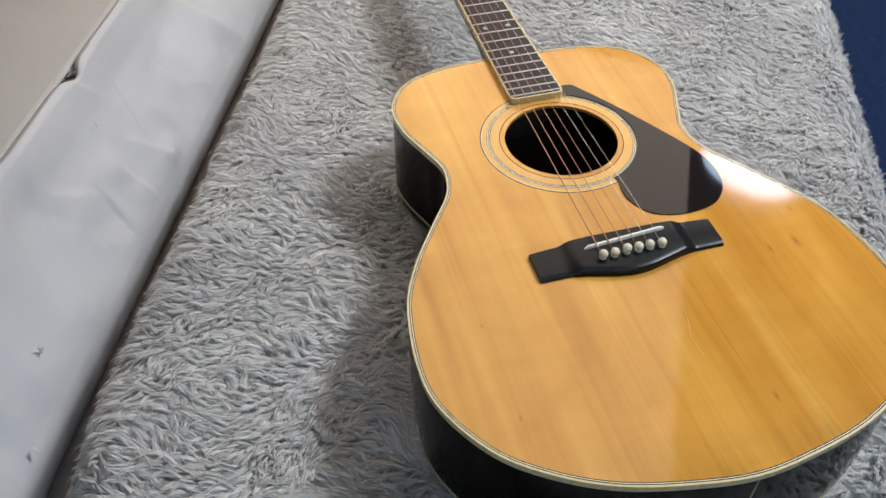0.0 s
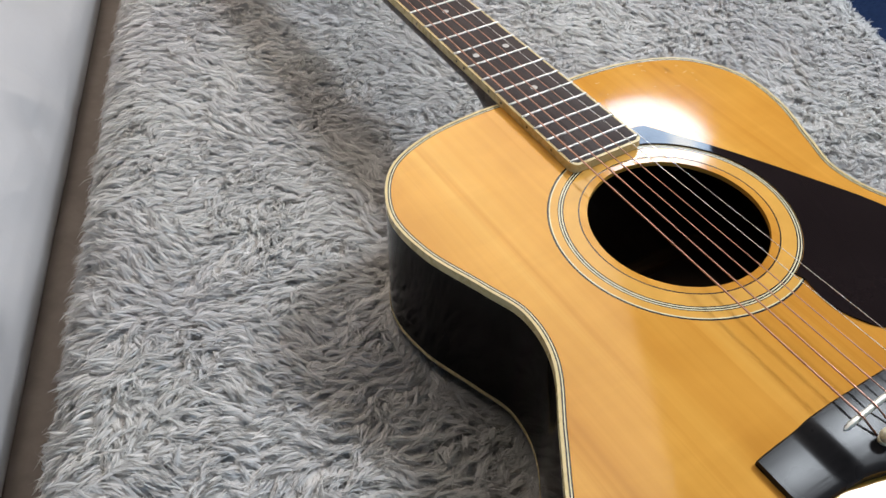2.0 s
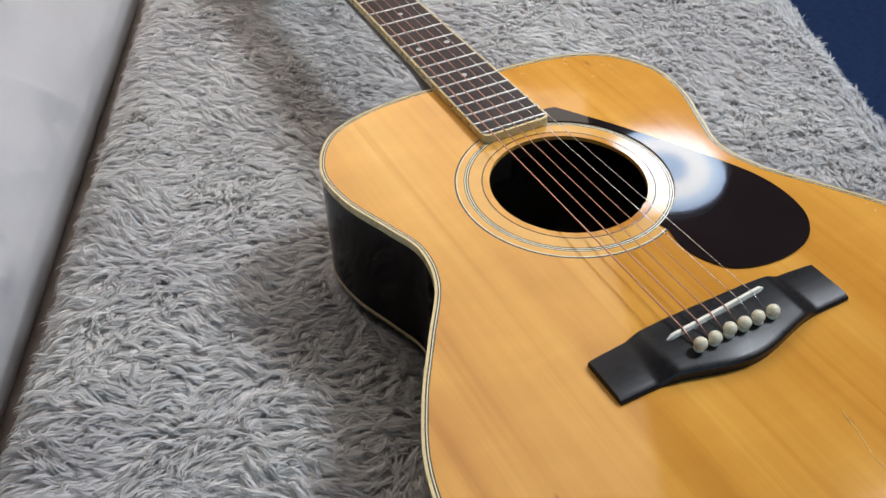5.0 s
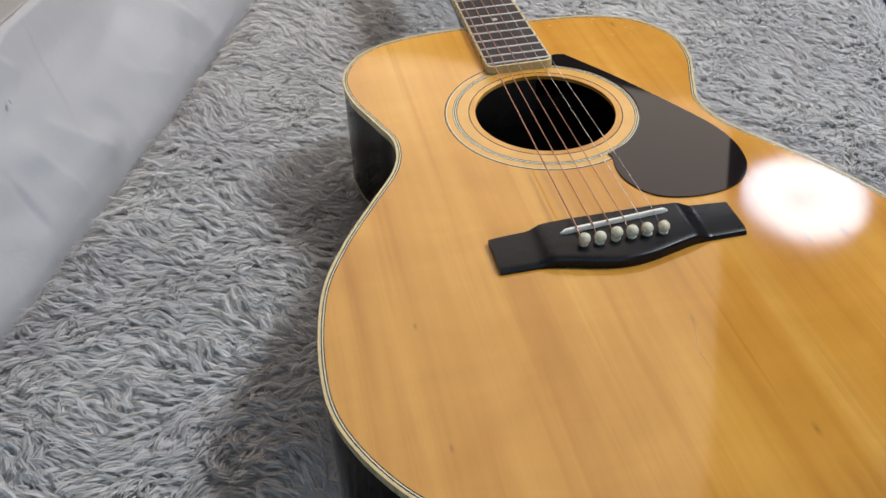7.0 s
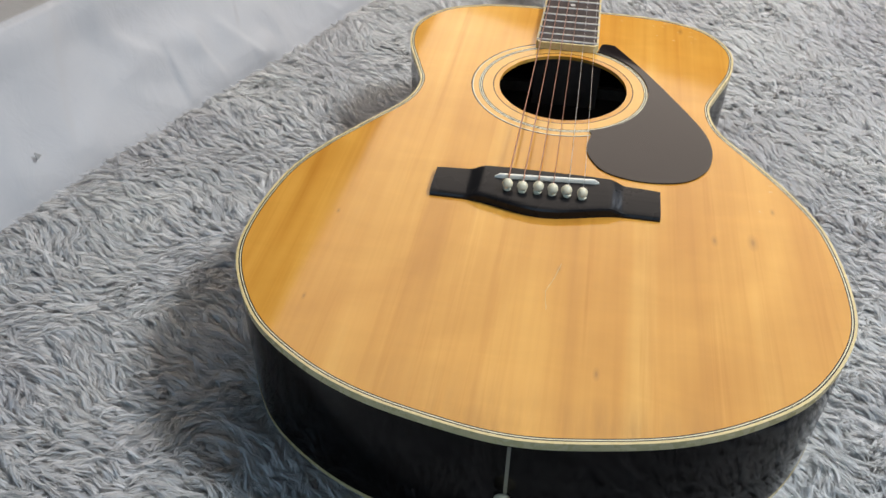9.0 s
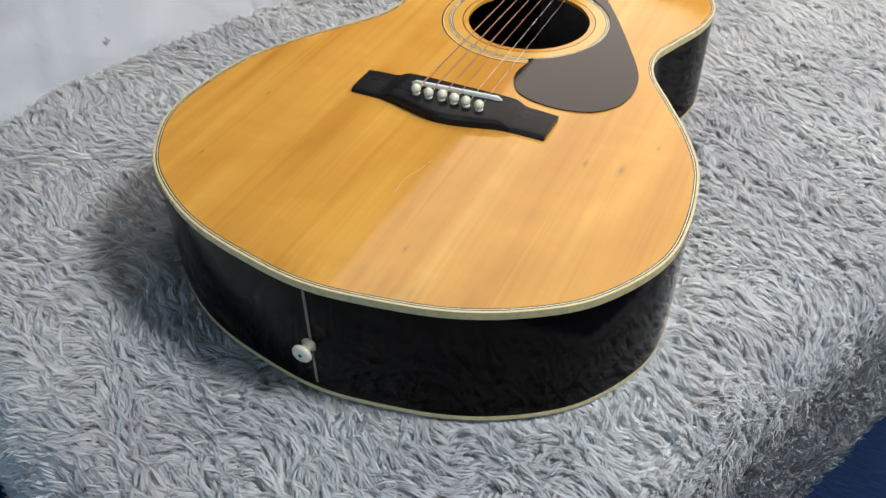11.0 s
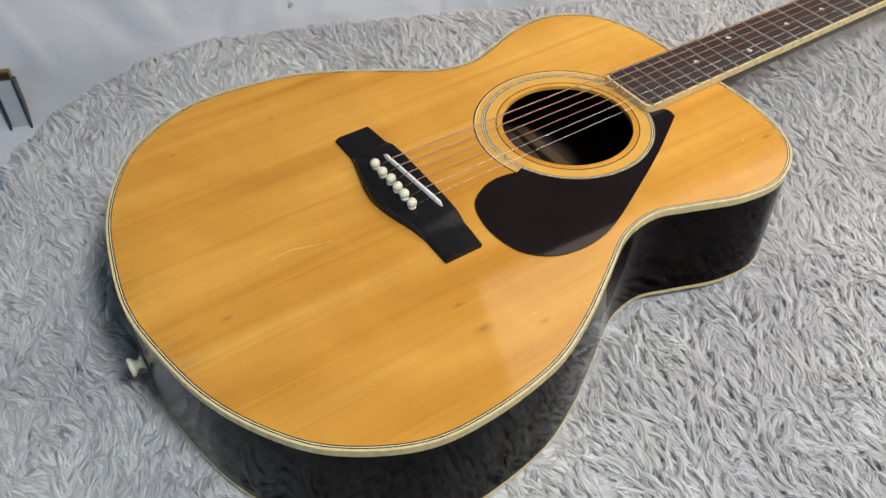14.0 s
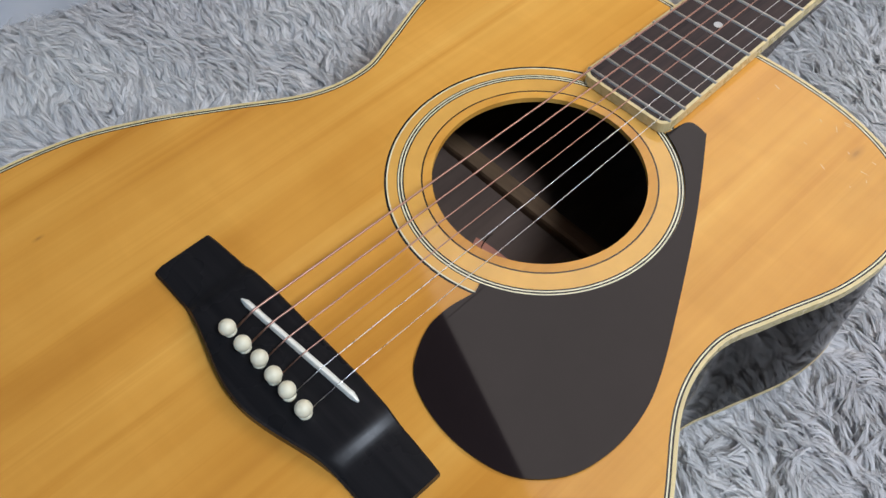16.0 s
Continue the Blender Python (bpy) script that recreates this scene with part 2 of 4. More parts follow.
PEARL = worn_mat("pearl_dot", (0.50, 0.49, 0.47), 0.2, 0.15, 300)
NICKEL = worn_mat("nickel_silver", (0.52, 0.50, 0.46), 0.38, 0.06, 80, 1.0)
STEEL = worn_mat("plain_steel", (0.72, 0.72, 0.72), 0.28, 0.05, 80, 1.0)
BRONZE = worn_mat("bronze_winding", (0.46, 0.26, 0.20), 0.38, 0.10, 400, 1.0)
LABEL = worn_mat("faded_red_label", (0.50, 0.20, 0.13), 0.7, 0.10, 60)
FUR = fur_mat()
BACKING = worn_mat("rug_backing", (0.60, 0.59, 0.58), 0.95, 0.15, 120)
SHEET = sheet_mat("grey_white_paper", (0.50, 0.50, 0.515))
TOPSHEET = sheet_mat("pale_board", (0.46, 0.445, 0.43))
CARPET = carpet_mat()
# brown that stands for the shade in the gap beside the rug
GAPSHADE = worn_mat("gap_shade_brown", (0.25, 0.215, 0.195), 0.9, 0.12, 40)
WALL = worn_mat("wall_paint", (0.18, 0.168, 0.158), 0.8, 0.06, 3)
CEILING = worn_mat("ceiling_paint", (0.20, 0.17, 0.145), 0.85, 0.05, 3)
FRAME_WHITE = worn_mat("white_frame_paint", (0.75, 0.75, 0.74), 0.4, 0.04, 8)
PLATFORM = worn_mat("platform_felt", (0.10, 0.09, 0.085), 0.9, 0.1, 20)
GUNMETAL = worn_mat("dark_grey_metal", (0.10, 0.105, 0.115), 0.4, 0.15, 60, 0.7)
CLEAR = worn_mat("pale_plastic_strip", (0.42, 0.43, 0.45), 0.3, 0.1, 60)
BRASS = worn_mat("dull_brass", (0.42, 0.30, 0.12), 0.35, 0.15, 80, 1.0)


def glow_mat(name, color, strength):
    m = bpy.data.materials.new(name)
    m.use_nodes = True
    m.node_tree.nodes.clear()
    e = m.node_tree.nodes.new("ShaderNodeEmission")
    e.inputs[0].default_value, e.inputs[1].default_value = (*color, 1), strength
    o = m.node_tree.nodes.new("ShaderNodeOutputMaterial")
    m.node_tree.links.new(e.outputs[0], o.inputs[0])
    return m


# ---- room -------------------------------------------------------------------
def slab(name, corners, thick, material):
    """A flat slab of the given corners (n, u), from z down by thick; corners are (n, u, z)."""
    top = [at(*c) for c in corners]
    low = [p - Vector((0, 0, thick)) for p in top]
    k = len(top)
    faces = [tuple(range(k)), tuple(reversed(range(k, 2 * k)))] + [(i, k + i, k + (i + 1) % k, (i + 1) % k) for i in range(k)]
    ob = mesh_ob(name, top + low, faces, material)
    bm = bmesh.new()
    bm.from_mesh(ob.data)
    bmesh.ops.recalc_face_normals(bm, faces=bm.faces)
    bm.to_mesh(ob.data)
    bm.free()
    return ob


ROOM = (-2.2, -1.9, 1.7, 3.4)
CEIL = 1.95


def build_room():
    n0, u0, n1, u1 = ROOM
    floor = slab("floor", [(n0, u0, FLOOR), (n1, u0, FLOOR), (n1, u1, FLOOR), (n0, u1, FLOOR)], 0.1, CARPET)
    tagged(floor, "navy blue short-pile carpet floor", "floor", kind="structure")
    t = 0.1
    rims = {"wall_north": [(n0 - t, u1), (n1 + t, u1), (n1 + t, u1 + t), (n0 - t, u1 + t)],
            "wall_south": [(n0 - t, u0 - t), (n1 + t, u0 - t), (n1 + t, u0), (n0 - t, u0)],
            "wall_west": [(n0 - t, u0), (n0, u0), (n0, u1), (n0 - t, u1)],
            "wall_east": [(n1, u0), (n1 + t, u0), (n1 + t, u1), (n1, u1)]}
    for name, cs in rims.items():
        w = slab(name, [(a, b, CEIL) for a, b in cs], CEIL - FLOOR + t, WALL)
        tagged(w, "plain beige painted room wall", "wall", kind="structure")
    c = slab("ceiling", [(n0 - t, u0 - t, CEIL + t), (n1 + t, u0 - t, CEIL + t), (n1 + t, u1 + t, CEIL + t), (n0 - t, u1 + t, CEIL + t)], t, CEILING)
    tagged(c, "plain beige painted ceiling", "ceiling", kind="structure")
    low = SUPPORT - 0.012
    ring = [(-0.385, -0.14), (-0.33, -0.26), (-0.189, -0.325), (0.06, -0.325), (0.19, -0.26), (0.24, -0.14), (0.27, 0.3), (0.285, 1.05), (-0.385, 1.05)]
    p = slab("platform", [(a, b, low) for a, b in ring], low - FLOOR, PLATFORM)
    tagged(p, "low felt-covered platform hidden under the rug", "platform", kind="structure")


build_room()


def build_light_panel():
    """The wide pale panel hung over the rug that the lacquer mirrors."""
    thing = empty("light_panel", at(-0.3, 1.0, PANEL_Z))
    tagged(thing, "wide white light panel hung over the rug, lit", "light panel")
    ring = [(-0.645, 0.22), (0.215, 0.235), (0.385, 1.55), (-0.10, 1.70), (-1.17, 1.80)]
    k = len(ring)
    shift = Vector(at(-0.3, 1.0, PANEL_Z))
    low = [at(a, b, PANEL_Z) - shift for a, b in ring]
    mid = [v + Vector((0, 0, 0.012)) for v in low]
    flat = [tuple(range(k)), tuple(reversed(range(k, 2 * k)))] + [(i, k + i, k + (i + 1) % k, (i + 1) % k) for i in range(k)]
    grown("diffuser", low + mid, flat, glow_mat("diffuser_glow", (1.0, 0.95, 0.86), PANEL_GLOW), thing, "glowing white diffuser")
    grown("housing", [v + Vector((0, 0, 0.0125)) for v in low] + [v + Vector((0, 0, 0.035)) for v in low], flat, CEILING, thing)
    for v in low:
        inn = v * 0.5
        va, fa = tube([inn + Vector((0, 0, 0.035)), inn + Vector((0, 0, CEIL - PANEL_Z))], 0.004, 8)
        grown("hanging_rod", va, fa, GUNMETAL, thing)


def ring_glow():
    """The lamp's diffuser: a bright ring, cooler and dimmer towards its centre and its rim."""
    m = glow_mat("ring_glow", (1, 1, 1), 1.0)
    t = m.node_tree
    e = next(n for n in t.nodes if n.type == "EMISSION")
    c, d = t.nodes.new("ShaderNodeTexCoord"), t.nodes.new("ShaderNodeVectorMath")
    d.operation = "LENGTH"
    k = t.nodes.new("ShaderNodeMath")
    k.operation, k.inputs[1].default_value = "MULTIPLY", 1 / 0.15
    r = t.nodes.new("ShaderNodeValToRGB")
    r.color_ramp.interpolation = "EASE"
    stops = [(0.0, (0.36, 0.53, 0.74)), (0.25, (0.40, 0.58, 0.80)), (0.50, (0.86, 0.96, 1.0)), (0.66, (0.84, 0.95, 1.0)), (0.84, (0.50, 0.70, 0.92)), (1.0, (0.34, 0.50, 0.72))]
    el = r.color_ramp.elements
    while len(el) < len(stops):
        el.new(0.5)
    for q, (p, color) in zip(el, stops):
        q.position, q.color = p, (*color, 1)
    t.links.new(c.outputs["Object"], d.inputs[0])
    t.links.new(d.outputs["Value"], k.inputs[0])
    t.links.new(k.outputs[0], r.inputs["Fac"])
    t.links.new(r.outputs["Color"], e.inputs[0])
    e.inputs[1].default_value = RING_GLOW
    return m


def build_ring_lamp():
    """The round lamp that flares on the lacquer: a bright ring about a cooler centre, on a stand."""
    place = Vector((1.005, 1.055, 0.96))
    thing = empty("ring_lamp", (place.x, place.y, FLOOR))
    tagged(thing, "round ring lamp on a black stand, lit", "lamp")
    aim = (Vector((0.93, 0.97, 0)) - place).to_track_quat("Z", "Y").to_matrix().to_4x4()
    lift = Matrix.Translation((0, 0, place.z - FLOOR)) @ aim

    v, f = lathe([(0.002, 0.004), (0.03, 0.0042), (0.06, 0.0046), (0.10, 0.0044), (0.135, 0.003), (0.150, 0.0)], 64)
    grown("diffuser", v, f[:-2], ring_glow(), thing, "glowing white ring about a cooler blue centre").matrix_basis = lift
    v, f = lathe([(0.05, -0.03), (0.154, -0.025), (0.158, -0.004), (0.151, -0.003)], 40)
    grown("housing", v, f, GUNMETAL, thing).matrix_basis = lift
    top = place.z - FLOOR + 0.05
    v, f = tube([(0.20, 0.20, 0.02), (0.20, 0.20, top - 0.03), (0.17, 0.17, top), (0.0, 0.0, top), (0.0, 0.0, top - 0.03)], 0.009, 12)
    grown("pole", v, f, GUNMETAL, thing)
    v, f = lathe([(0.13, 0.0), (0.13, 0.012), (0.03, 0.022)], 32)
    grown("base", v, f, GUNMETAL, thing).location = (0.20, 0.20, 0)


build_light_panel()
build_ring_lamp()


def build_fill_lamp(name, place, aim, wide, high, watts, color):
    """An added fill light, never seen: an area lamp in a white wall frame."""
    fill_light = bpy.data.lights.new(name + "_daylight", "AREA")
    fill_light.shape, fill_light.size, fill_light.size_y, fill_light.energy, fill_light.color = "RECTANGLE", wide, high, watts, color
    lamp = new(name + "_daylight", fill_light)
    lamp.matrix_world = look(place, aim)
    thing = empty(name)
    level = (Vector(aim) - Vector(place)) * Vector((1, 1, 0))
    thing.matrix_world = Matrix.Translation(Vector(place) - level.normalized() * 0.02) @ level.to_track_quat("-Z", "Y").to_matrix().to_4x4()
    tagged(thing, "added cool fill lamp in a white frame on the wall, out of view", "window", kind="structure")
    for x0, y0, x1, y1 in ((-wide / 2 - 0.06, -high / 2 - 0.06, wide / 2 + 0.06, -high / 2), (-wide / 2 - 0.06, high / 2, wide / 2 + 0.06, high / 2 + 0.06),
                           (-wide / 2 - 0.06, -high / 2, -wide / 2, high / 2), (wide / 2, -high / 2, wide / 2 + 0.06, high / 2)):
        part("lamp_frame", box_bm(x0, y0, -0.02, x1, y1, 0.02, 0.004), FRAME_WHITE, thing)


# Added cool fill from the south, behind the camera.
build_fill_lamp("window_1", at(0.75, ROOM[1] + 0.05, 0.85), at(0.75, 0.0, 0.85), 1.5, 1.3, SOUTH_WATTS, (0.38, 0.68, 1.0))


def build_key_lamp():
    """A round lamp on a stand beside the rug: the light that throws the neck's soft shadow."""
    place = Vector((1.27, 0.10, 1.72))
    thing = empty("round_lamp", (place.x, place.y, FLOOR))
    tagged(thing, "round white lamp on a black stand, lit", "lamp")
    aim = Vector((0.02, 0.08, 0))
    turn = (aim - place).to_track_quat("Z", "Y").to_matrix().to_4x4()
    lift = Matrix.Translation((0, 0, place.z - FLOOR)) @ turn
    v, f = lathe([(0.09, -0.11), (0.19, -0.08), (0.226, -0.018), (0.230, 0.006), (0.220, 0.006), (0.217, -0.012)], 40)
    grown("reflector", v, f[:-1], GUNMETAL, thing).matrix_basis = lift
    v, f = tube([(0.05, 0.0, 0.02), (0.05, 0.0, place.z - FLOOR - 0.11)], 0.011, 12)
    grown("pole", v, f, GUNMETAL, thing)
    v, f = lathe([(0.13, 0.0), (0.13, 0.012), (0.03, 0.022)], 32)
    grown("base", v, f, GUNMETAL, thing).location = (0.05, 0.0, 0)
    lamp = bpy.data.lights.new("round_lamp_light", "AREA")
    lamp.shape, lamp.size, lamp.energy, lamp.color = "DISK", 0.42, KEY_WATTS, (0.76, 0.90, 1.0)
    lamp_ob = new("round_lamp_light", lamp)
    lamp_ob.matrix_world = look(place, aim)


build_key_lamp()

# ---- backdrop sheet ---------------------------------------------------------
def build_sheet():
    """Paper that comes off a board, slopes down beside the rug and hangs into the gap."""
    us = np.concatenate([np.linspace(-0.80, -0.105, 90), np.linspace(-0.10, 0.65, 280), np.linspace(0.66, 1.35, 80)])
    face = [(-0.572, -0.019), (-0.566, -0.016), (-0.560, -0.020), (-0.554, -0.033), (-0.546, -0.058), (-0.532, -0.085), (-0.516, -0.115), (-0.503, -0.140)]
    under = face + [(-0.4965, -0.155), (-0.4915, -0.172), (-0.4895, -0.190), (-0.4910, -0.208), (-0.4970, -0.223), (-0.509, -0.233)]
    down = face + [(-0.495, -0.160), (-0.489, -0.180), (-0.483, -0.205), (-0.474, -0.232), (-0.455, -0.258), (-0.395, -0.280)]

    def finer(prof):
        pts = [(a + (c - a) * k / 5, b + (d - b) * k / 5) for (a, b), (c, d) in zip(prof, prof[1:]) for k in range(5)]
        return np.array(pts + [prof[-1]])
    under, down = finer(under), finer(down)
    m = len(under)
    # sharp creases from handling: ends in (u, z), depth, width of the soft side
    creases = [(0.262, -0.020, 0.228, -0.106, 0.006, 0.050), (0.206, -0.104, 0.243, -0.150, 0.005, 0.035), (0.162, -0.106, 0.175, -0.148, 0.004, 0.03),
               (0.117, -0.105, 0.114, -0.151, -0.006, 0.035), (0.197, -0.020, 0.211, -0.045, 0.005, 0.03), (0.077, -0.073, 0.117, -0.105, 0.005, 0.04),
               (0.351, -0.117, 0.398, -0.152, 0.003, 0.03), (0.43, -0.03, 0.50, -0.13, 0.004, 0.06), (-0.30, -0.03, -0.22, -0.14, 0.005, 0.05),
               (-0.12, -0.05, -0.16, -0.15, -0.005, 0.05), (-0.45, -0.04, -0.38, -0.15, 0.004, 0.05), (0.02, -0.02, -0.03, -0.12, 0.004, 0.05)]
    rng = random.Random(5)
    folds = [(rng.uniform(-0.4, 1.2), rng.uniform(-0.20, -0.03), rng.uniform(0, math.pi), rng.uniform(0.02, 0.09), rng.uniform(-0.003, 0.003)) for _ in range(110)]
    verts, faces = [], []
    for u in us:
        w = min(1, max(0, (u + 0.36) / 0.22))
        w = w * w * (3 - 2 * w)
        for j, (n, z) in enumerate(down + (under - down) * w):
            push = 0.006 * noise.noise((u * 5, z * 7, 1.3)) + 0.003 * noise.noise((u * 14, z * 16, 4.0))
            for fu, fz, a, size, depth in folds:
                du, dz = u - fu, z - fz
                along, across = du * math.cos(a) + dz * math.sin(a), -du * math.sin(a) + dz * math.cos(a)
                if abs(along) < size and abs(across) < 0.03:
                    push += depth * max(0, 1 - abs(across) / 0.022) * (1 - (along / size) ** 2)
            for ua, za, ub, zb, depth, soft in creases:
                if not min(ua, ub) - soft < u < max(ua, ub) + soft:
                    continue
                lu, lz = ub - ua, zb - za
                ln = math.hypot(lu, lz)
                along = ((u - ua) * lu + (z - za) * lz) / (ln * ln)
                across = ((u - ua) * lz - (z - za) * lu) / ln
                if -0.3 < along < 1.3:
                    side = max(0, 1 - across / soft) if across > 0 else max(0, 1 + across / 0.007)
                    push += 0.5 * depth * side * min(1, (0.3 + along) / 0.3, (1.3 - along) / 0.3)
            tear = 0.012 * math.exp(-((u - 0.211) / 0.016) ** 2) * max(0, 1 - j / 16)
            push *= min(1, j / 7) * min(1, max(0.15, (z + 0.19) / 0.05))
            verts.append(at(n + push + tear * 0.6, u, z + push * 0.4 - tear))
    for i in range(len(us) - 1):
        for j in range(m - 1):
            faces.append((i * m + j, i * m + j + 1, (i + 1) * m + j + 1, (i + 1) * m + j))
    sheet = mesh_ob("backdrop_sheet", verts, faces, SHEET, True)
    mod = sheet.modifiers.new("thickness", "SOLIDIFY")
    mod.thickness, mod.offset = 0.0012, -1
    tagged(sheet, "creased grey-white backdrop paper hanging beside the rug", "paper sheet")
    for n, u, z, size, turn in ((-0.541, 0.178, -0.059, 0.004, 2.0), (-0.511, -0.076, -0.126, 0.006, 0.2), (-0.495, -0.150, -0.158, 0.006, 2.6)):
        bm = bmesh.new()
        vs = [bm.verts.new(c) for c in ((0, 0, 0), (size, 0.2 * size, 0.0015), (0.3 * size, size * 1.4, 0.003), (0, 0, -0.0006), (size, 0.2 * size, 0.0009), (0.3 * size, size * 1.4, 0.0024))]
        for f in ((0, 1, 2), (5, 4, 3), (0, 3, 4, 1), (1, 4, 5, 2), (2, 5, 3, 0)):
            bm.faces.new([vs[i] for i in f])
        flake = part("torn_flake", bm, TOPSHEET, sheet)
        flake.matrix_basis = Matrix.Translation(at(n + 0.006, u, z)) @ Vector((N.x, N.y, 0.55)).to_track_quat("Z", "Y").to_matrix().to_4x4() @ Euler((0, 0, turn)).to_matrix().to_4x4()
    # brown strip below the sheet: painted shade in the gap by the rug
    rows = [(-0.525, -0.240), (-0.508, -0.238), (-0.497, -0.236), (-0.487, -0.238), (-0.478, -0.245), (-0.466, -0.257), (-0.450, -0.270), (-0.422, -0.283), (-0.380, -0.290)]
    verts, faces, m = [], [], len(rows)
    for u in us[::4]:
        verts += [at(n - 0.03 * min(1, max(0, -0.05 - u) / 0.2), u, z - 0.05 * min(1, max(0, -0.05 - u) / 0.2) + 0.006 * noise.noise((u * 6, n * 20, 2.2))) for n, z in rows]
    for i in range(len(us[::4]) - 1):
        faces += [(i * m + j, i * m + j + 1, (i + 1) * m + j + 1, (i + 1) * m + j) for j in range(m - 1)]
    cloth = mesh_ob("gap_shade", verts, faces, GAPSHADE, True)
    mod = cloth.modifiers.new("thickness", "SOLIDIFY")
    mod.thickness, mod.offset = 0.003, -1
    tagged(cloth, "brown strip painted as the shade in the gap beside the rug", "cloth")
    bm = bmesh.new()
    bmesh.ops.create_icosphere(bm, subdivisions=2, radius=1)
    for v in bm.verts:
        v.co *= 1 + 0.5 * noise.noise(v.co * 1.7)
    scrap = part("torn_edge", bm, GUNMETAL, sheet, "dark crumpled torn edge")
    scrap.matrix_basis = Matrix.Translation(at(-0.567, 0.213, -0.022)) @ Euler((0, 0, 0.9)).to_matrix().to_4x4() @ Matrix.Diagonal((0.0085, 0.0028, 0.003, 1))
    board = slab("backing_board", [(-1.25, -0.80, -0.022), (-0.575, -0.80, -0.022), (-0.575, 1.35, -0.022), (-1.25, 1.35, -0.022)], -0.022 - FLOOR, TOPSHEET)
    bev = board.modifiers.new("bevel", "BEVEL")
    bev.width, bev.segments = 0.006, 3
    tagged(board, "pale grey papered bench beside the backdrop sheet", "bench")


build_sheet()


def build_end_strip():
    """A narrow dark-edged strip with a brass tip, standing in for the sheet's folded end."""
    thing = empty("end_strip", at(-0.478, -0.424, -0.27))
    thing.rotation_euler = (0, 0, math.atan2(U.y, U.x))
    tagged(thing, "dark-edged pale strip with brass tip, standing in for the sheet's folded end", "bracket")
    h = 0.105
    part("strip", box_bm(-0.010, -0.004, 0, 0.010, 0.004, h, 0.001), CLEAR, thing)
    part("edge_bar", box_bm(-0.014, -0.006, 0, -0.0105, 0.006, h, 0.001), GUNMETAL, thing)
    part("edge_bar", box_bm(0.0105, -0.006, 0, 0.014, 0.006, h, 0.001), GUNMETAL, thing)
    part("tip", box_bm(-0.012, -0.005, h + 0.0003, 0.012, 0.005, h + 0.012, 0.002), BRASS, thing, "dull brass tip")


build_end_strip()

# ---- guitar -----------------------------------------------------------------
CX = -0.0004          # the body's centre line
DEPTH = 0.0945       # of the rim
HOLE_Y, HOLE_R = 0.1326, 0.0522
SCALE = 0.634

HALF = [(0, 0.2778), (0.0461, 0.2786), (0.0885, 0.2728), (0.1215, 0.2562), (0.1407, 0.2225), (0.1395, 0.1852), (0.1257, 0.1459), (0.1172, 0.1186),
        (0.1228, 0.0874), (0.1449, 0.0518), (0.1679, 0.0140), (0.1848, -0.0261), (0.1918, -0.0810), (0.1864, -0.1234), (0.1612, -0.1668), (0.1273, -0.1943),
        (0.0870, -0.2134), (0.0381, -0.2247), (0, -0.2288)]


def outline(steps=10):
    """The body's outline, anticlockwise from the neck end: a smooth closed curve, the same on both sides."""
    ring = [(-w, y) for w, y in HALF] + [(w, y) for w, y in reversed(HALF[1:-1])]
    pts, k = [], len(ring)
    for i in range(k):
        p0, p1, p2, p3 = (np.array(ring[(i + d) % k]) for d in (-1, 0, 1, 2))
        for s in range(steps):
            t = s / steps
            pts.append(0.5 * (2 * p1 + (p2 - p0) * t + (2 * p0 - 5 * p1 + 4 * p2 - p3) * t * t + (3 * p1 - p0 - 3 * p2 + p3) * t ** 3))
    pts = np.array(pts)
    pts[:, 0] += CX
    return pts


RIM = outline()


def inset(pts, d):
    """The outline moved inwards by d."""
    ahead = np.roll(pts, -1, 0) - np.roll(pts, 1, 0)
    ahead /= np.linalg.norm(ahead, axis=1)[:, None]
    return pts + d * np.stack([-ahead[:, 1], ahead[:, 0]], 1)


def band(a, b, za, zb):
    """Faces between two rings of points, at their heights."""
    k = len(a)
    verts = [(*p, za) for p in a] + [(*p, zb) for p in b]
    return verts, [(i, (i + 1) % k, k + (i + 1) % k, k + i) for i in range(k)]


def strip_ring(name, outer, inner, z0, z1, material, parent, label=""):
    """A closed band with a rectangular section, between two outlines."""
    k = len(outer)
    verts = [(*p, z1) for p in outer] + [(*p, z1) for p in inner] + [(*p, z0) for p in inner] + [(*p, z0) for p in outer]
    faces = []
    for r in range(4):
        s = (r + 1) % 4
        faces += [(r * k + i, r * k + (i + 1) % k, s * k + (i + 1) % k, s * k + i) for i in range(k)]
    ob = grown(name, verts, faces, material, parent, label)
    bm = bmesh.new()
    bm.from_mesh(ob.data)
    bmesh.ops.recalc_face_normals(bm, faces=bm.faces)
    bm.to_mesh(ob.data)
    bm.free()
    return auto_smooth(ob, 40)


def deepen(ob):
    """The body is deeper at its tail than at the neck."""
    for v in ob.data.vertices:
        if v.co.z < -0.05:
            v.co.z *= 1 + 0.18 * (0.02 - v.co.y)
    return ob


def circle(r, k=96, y=None):
    a = np.arange(k) * 2 * math.pi / k
    return np.stack([CX + r * np.cos(a), (HOLE_Y if y is None else y) + r * np.sin(a)], 1)


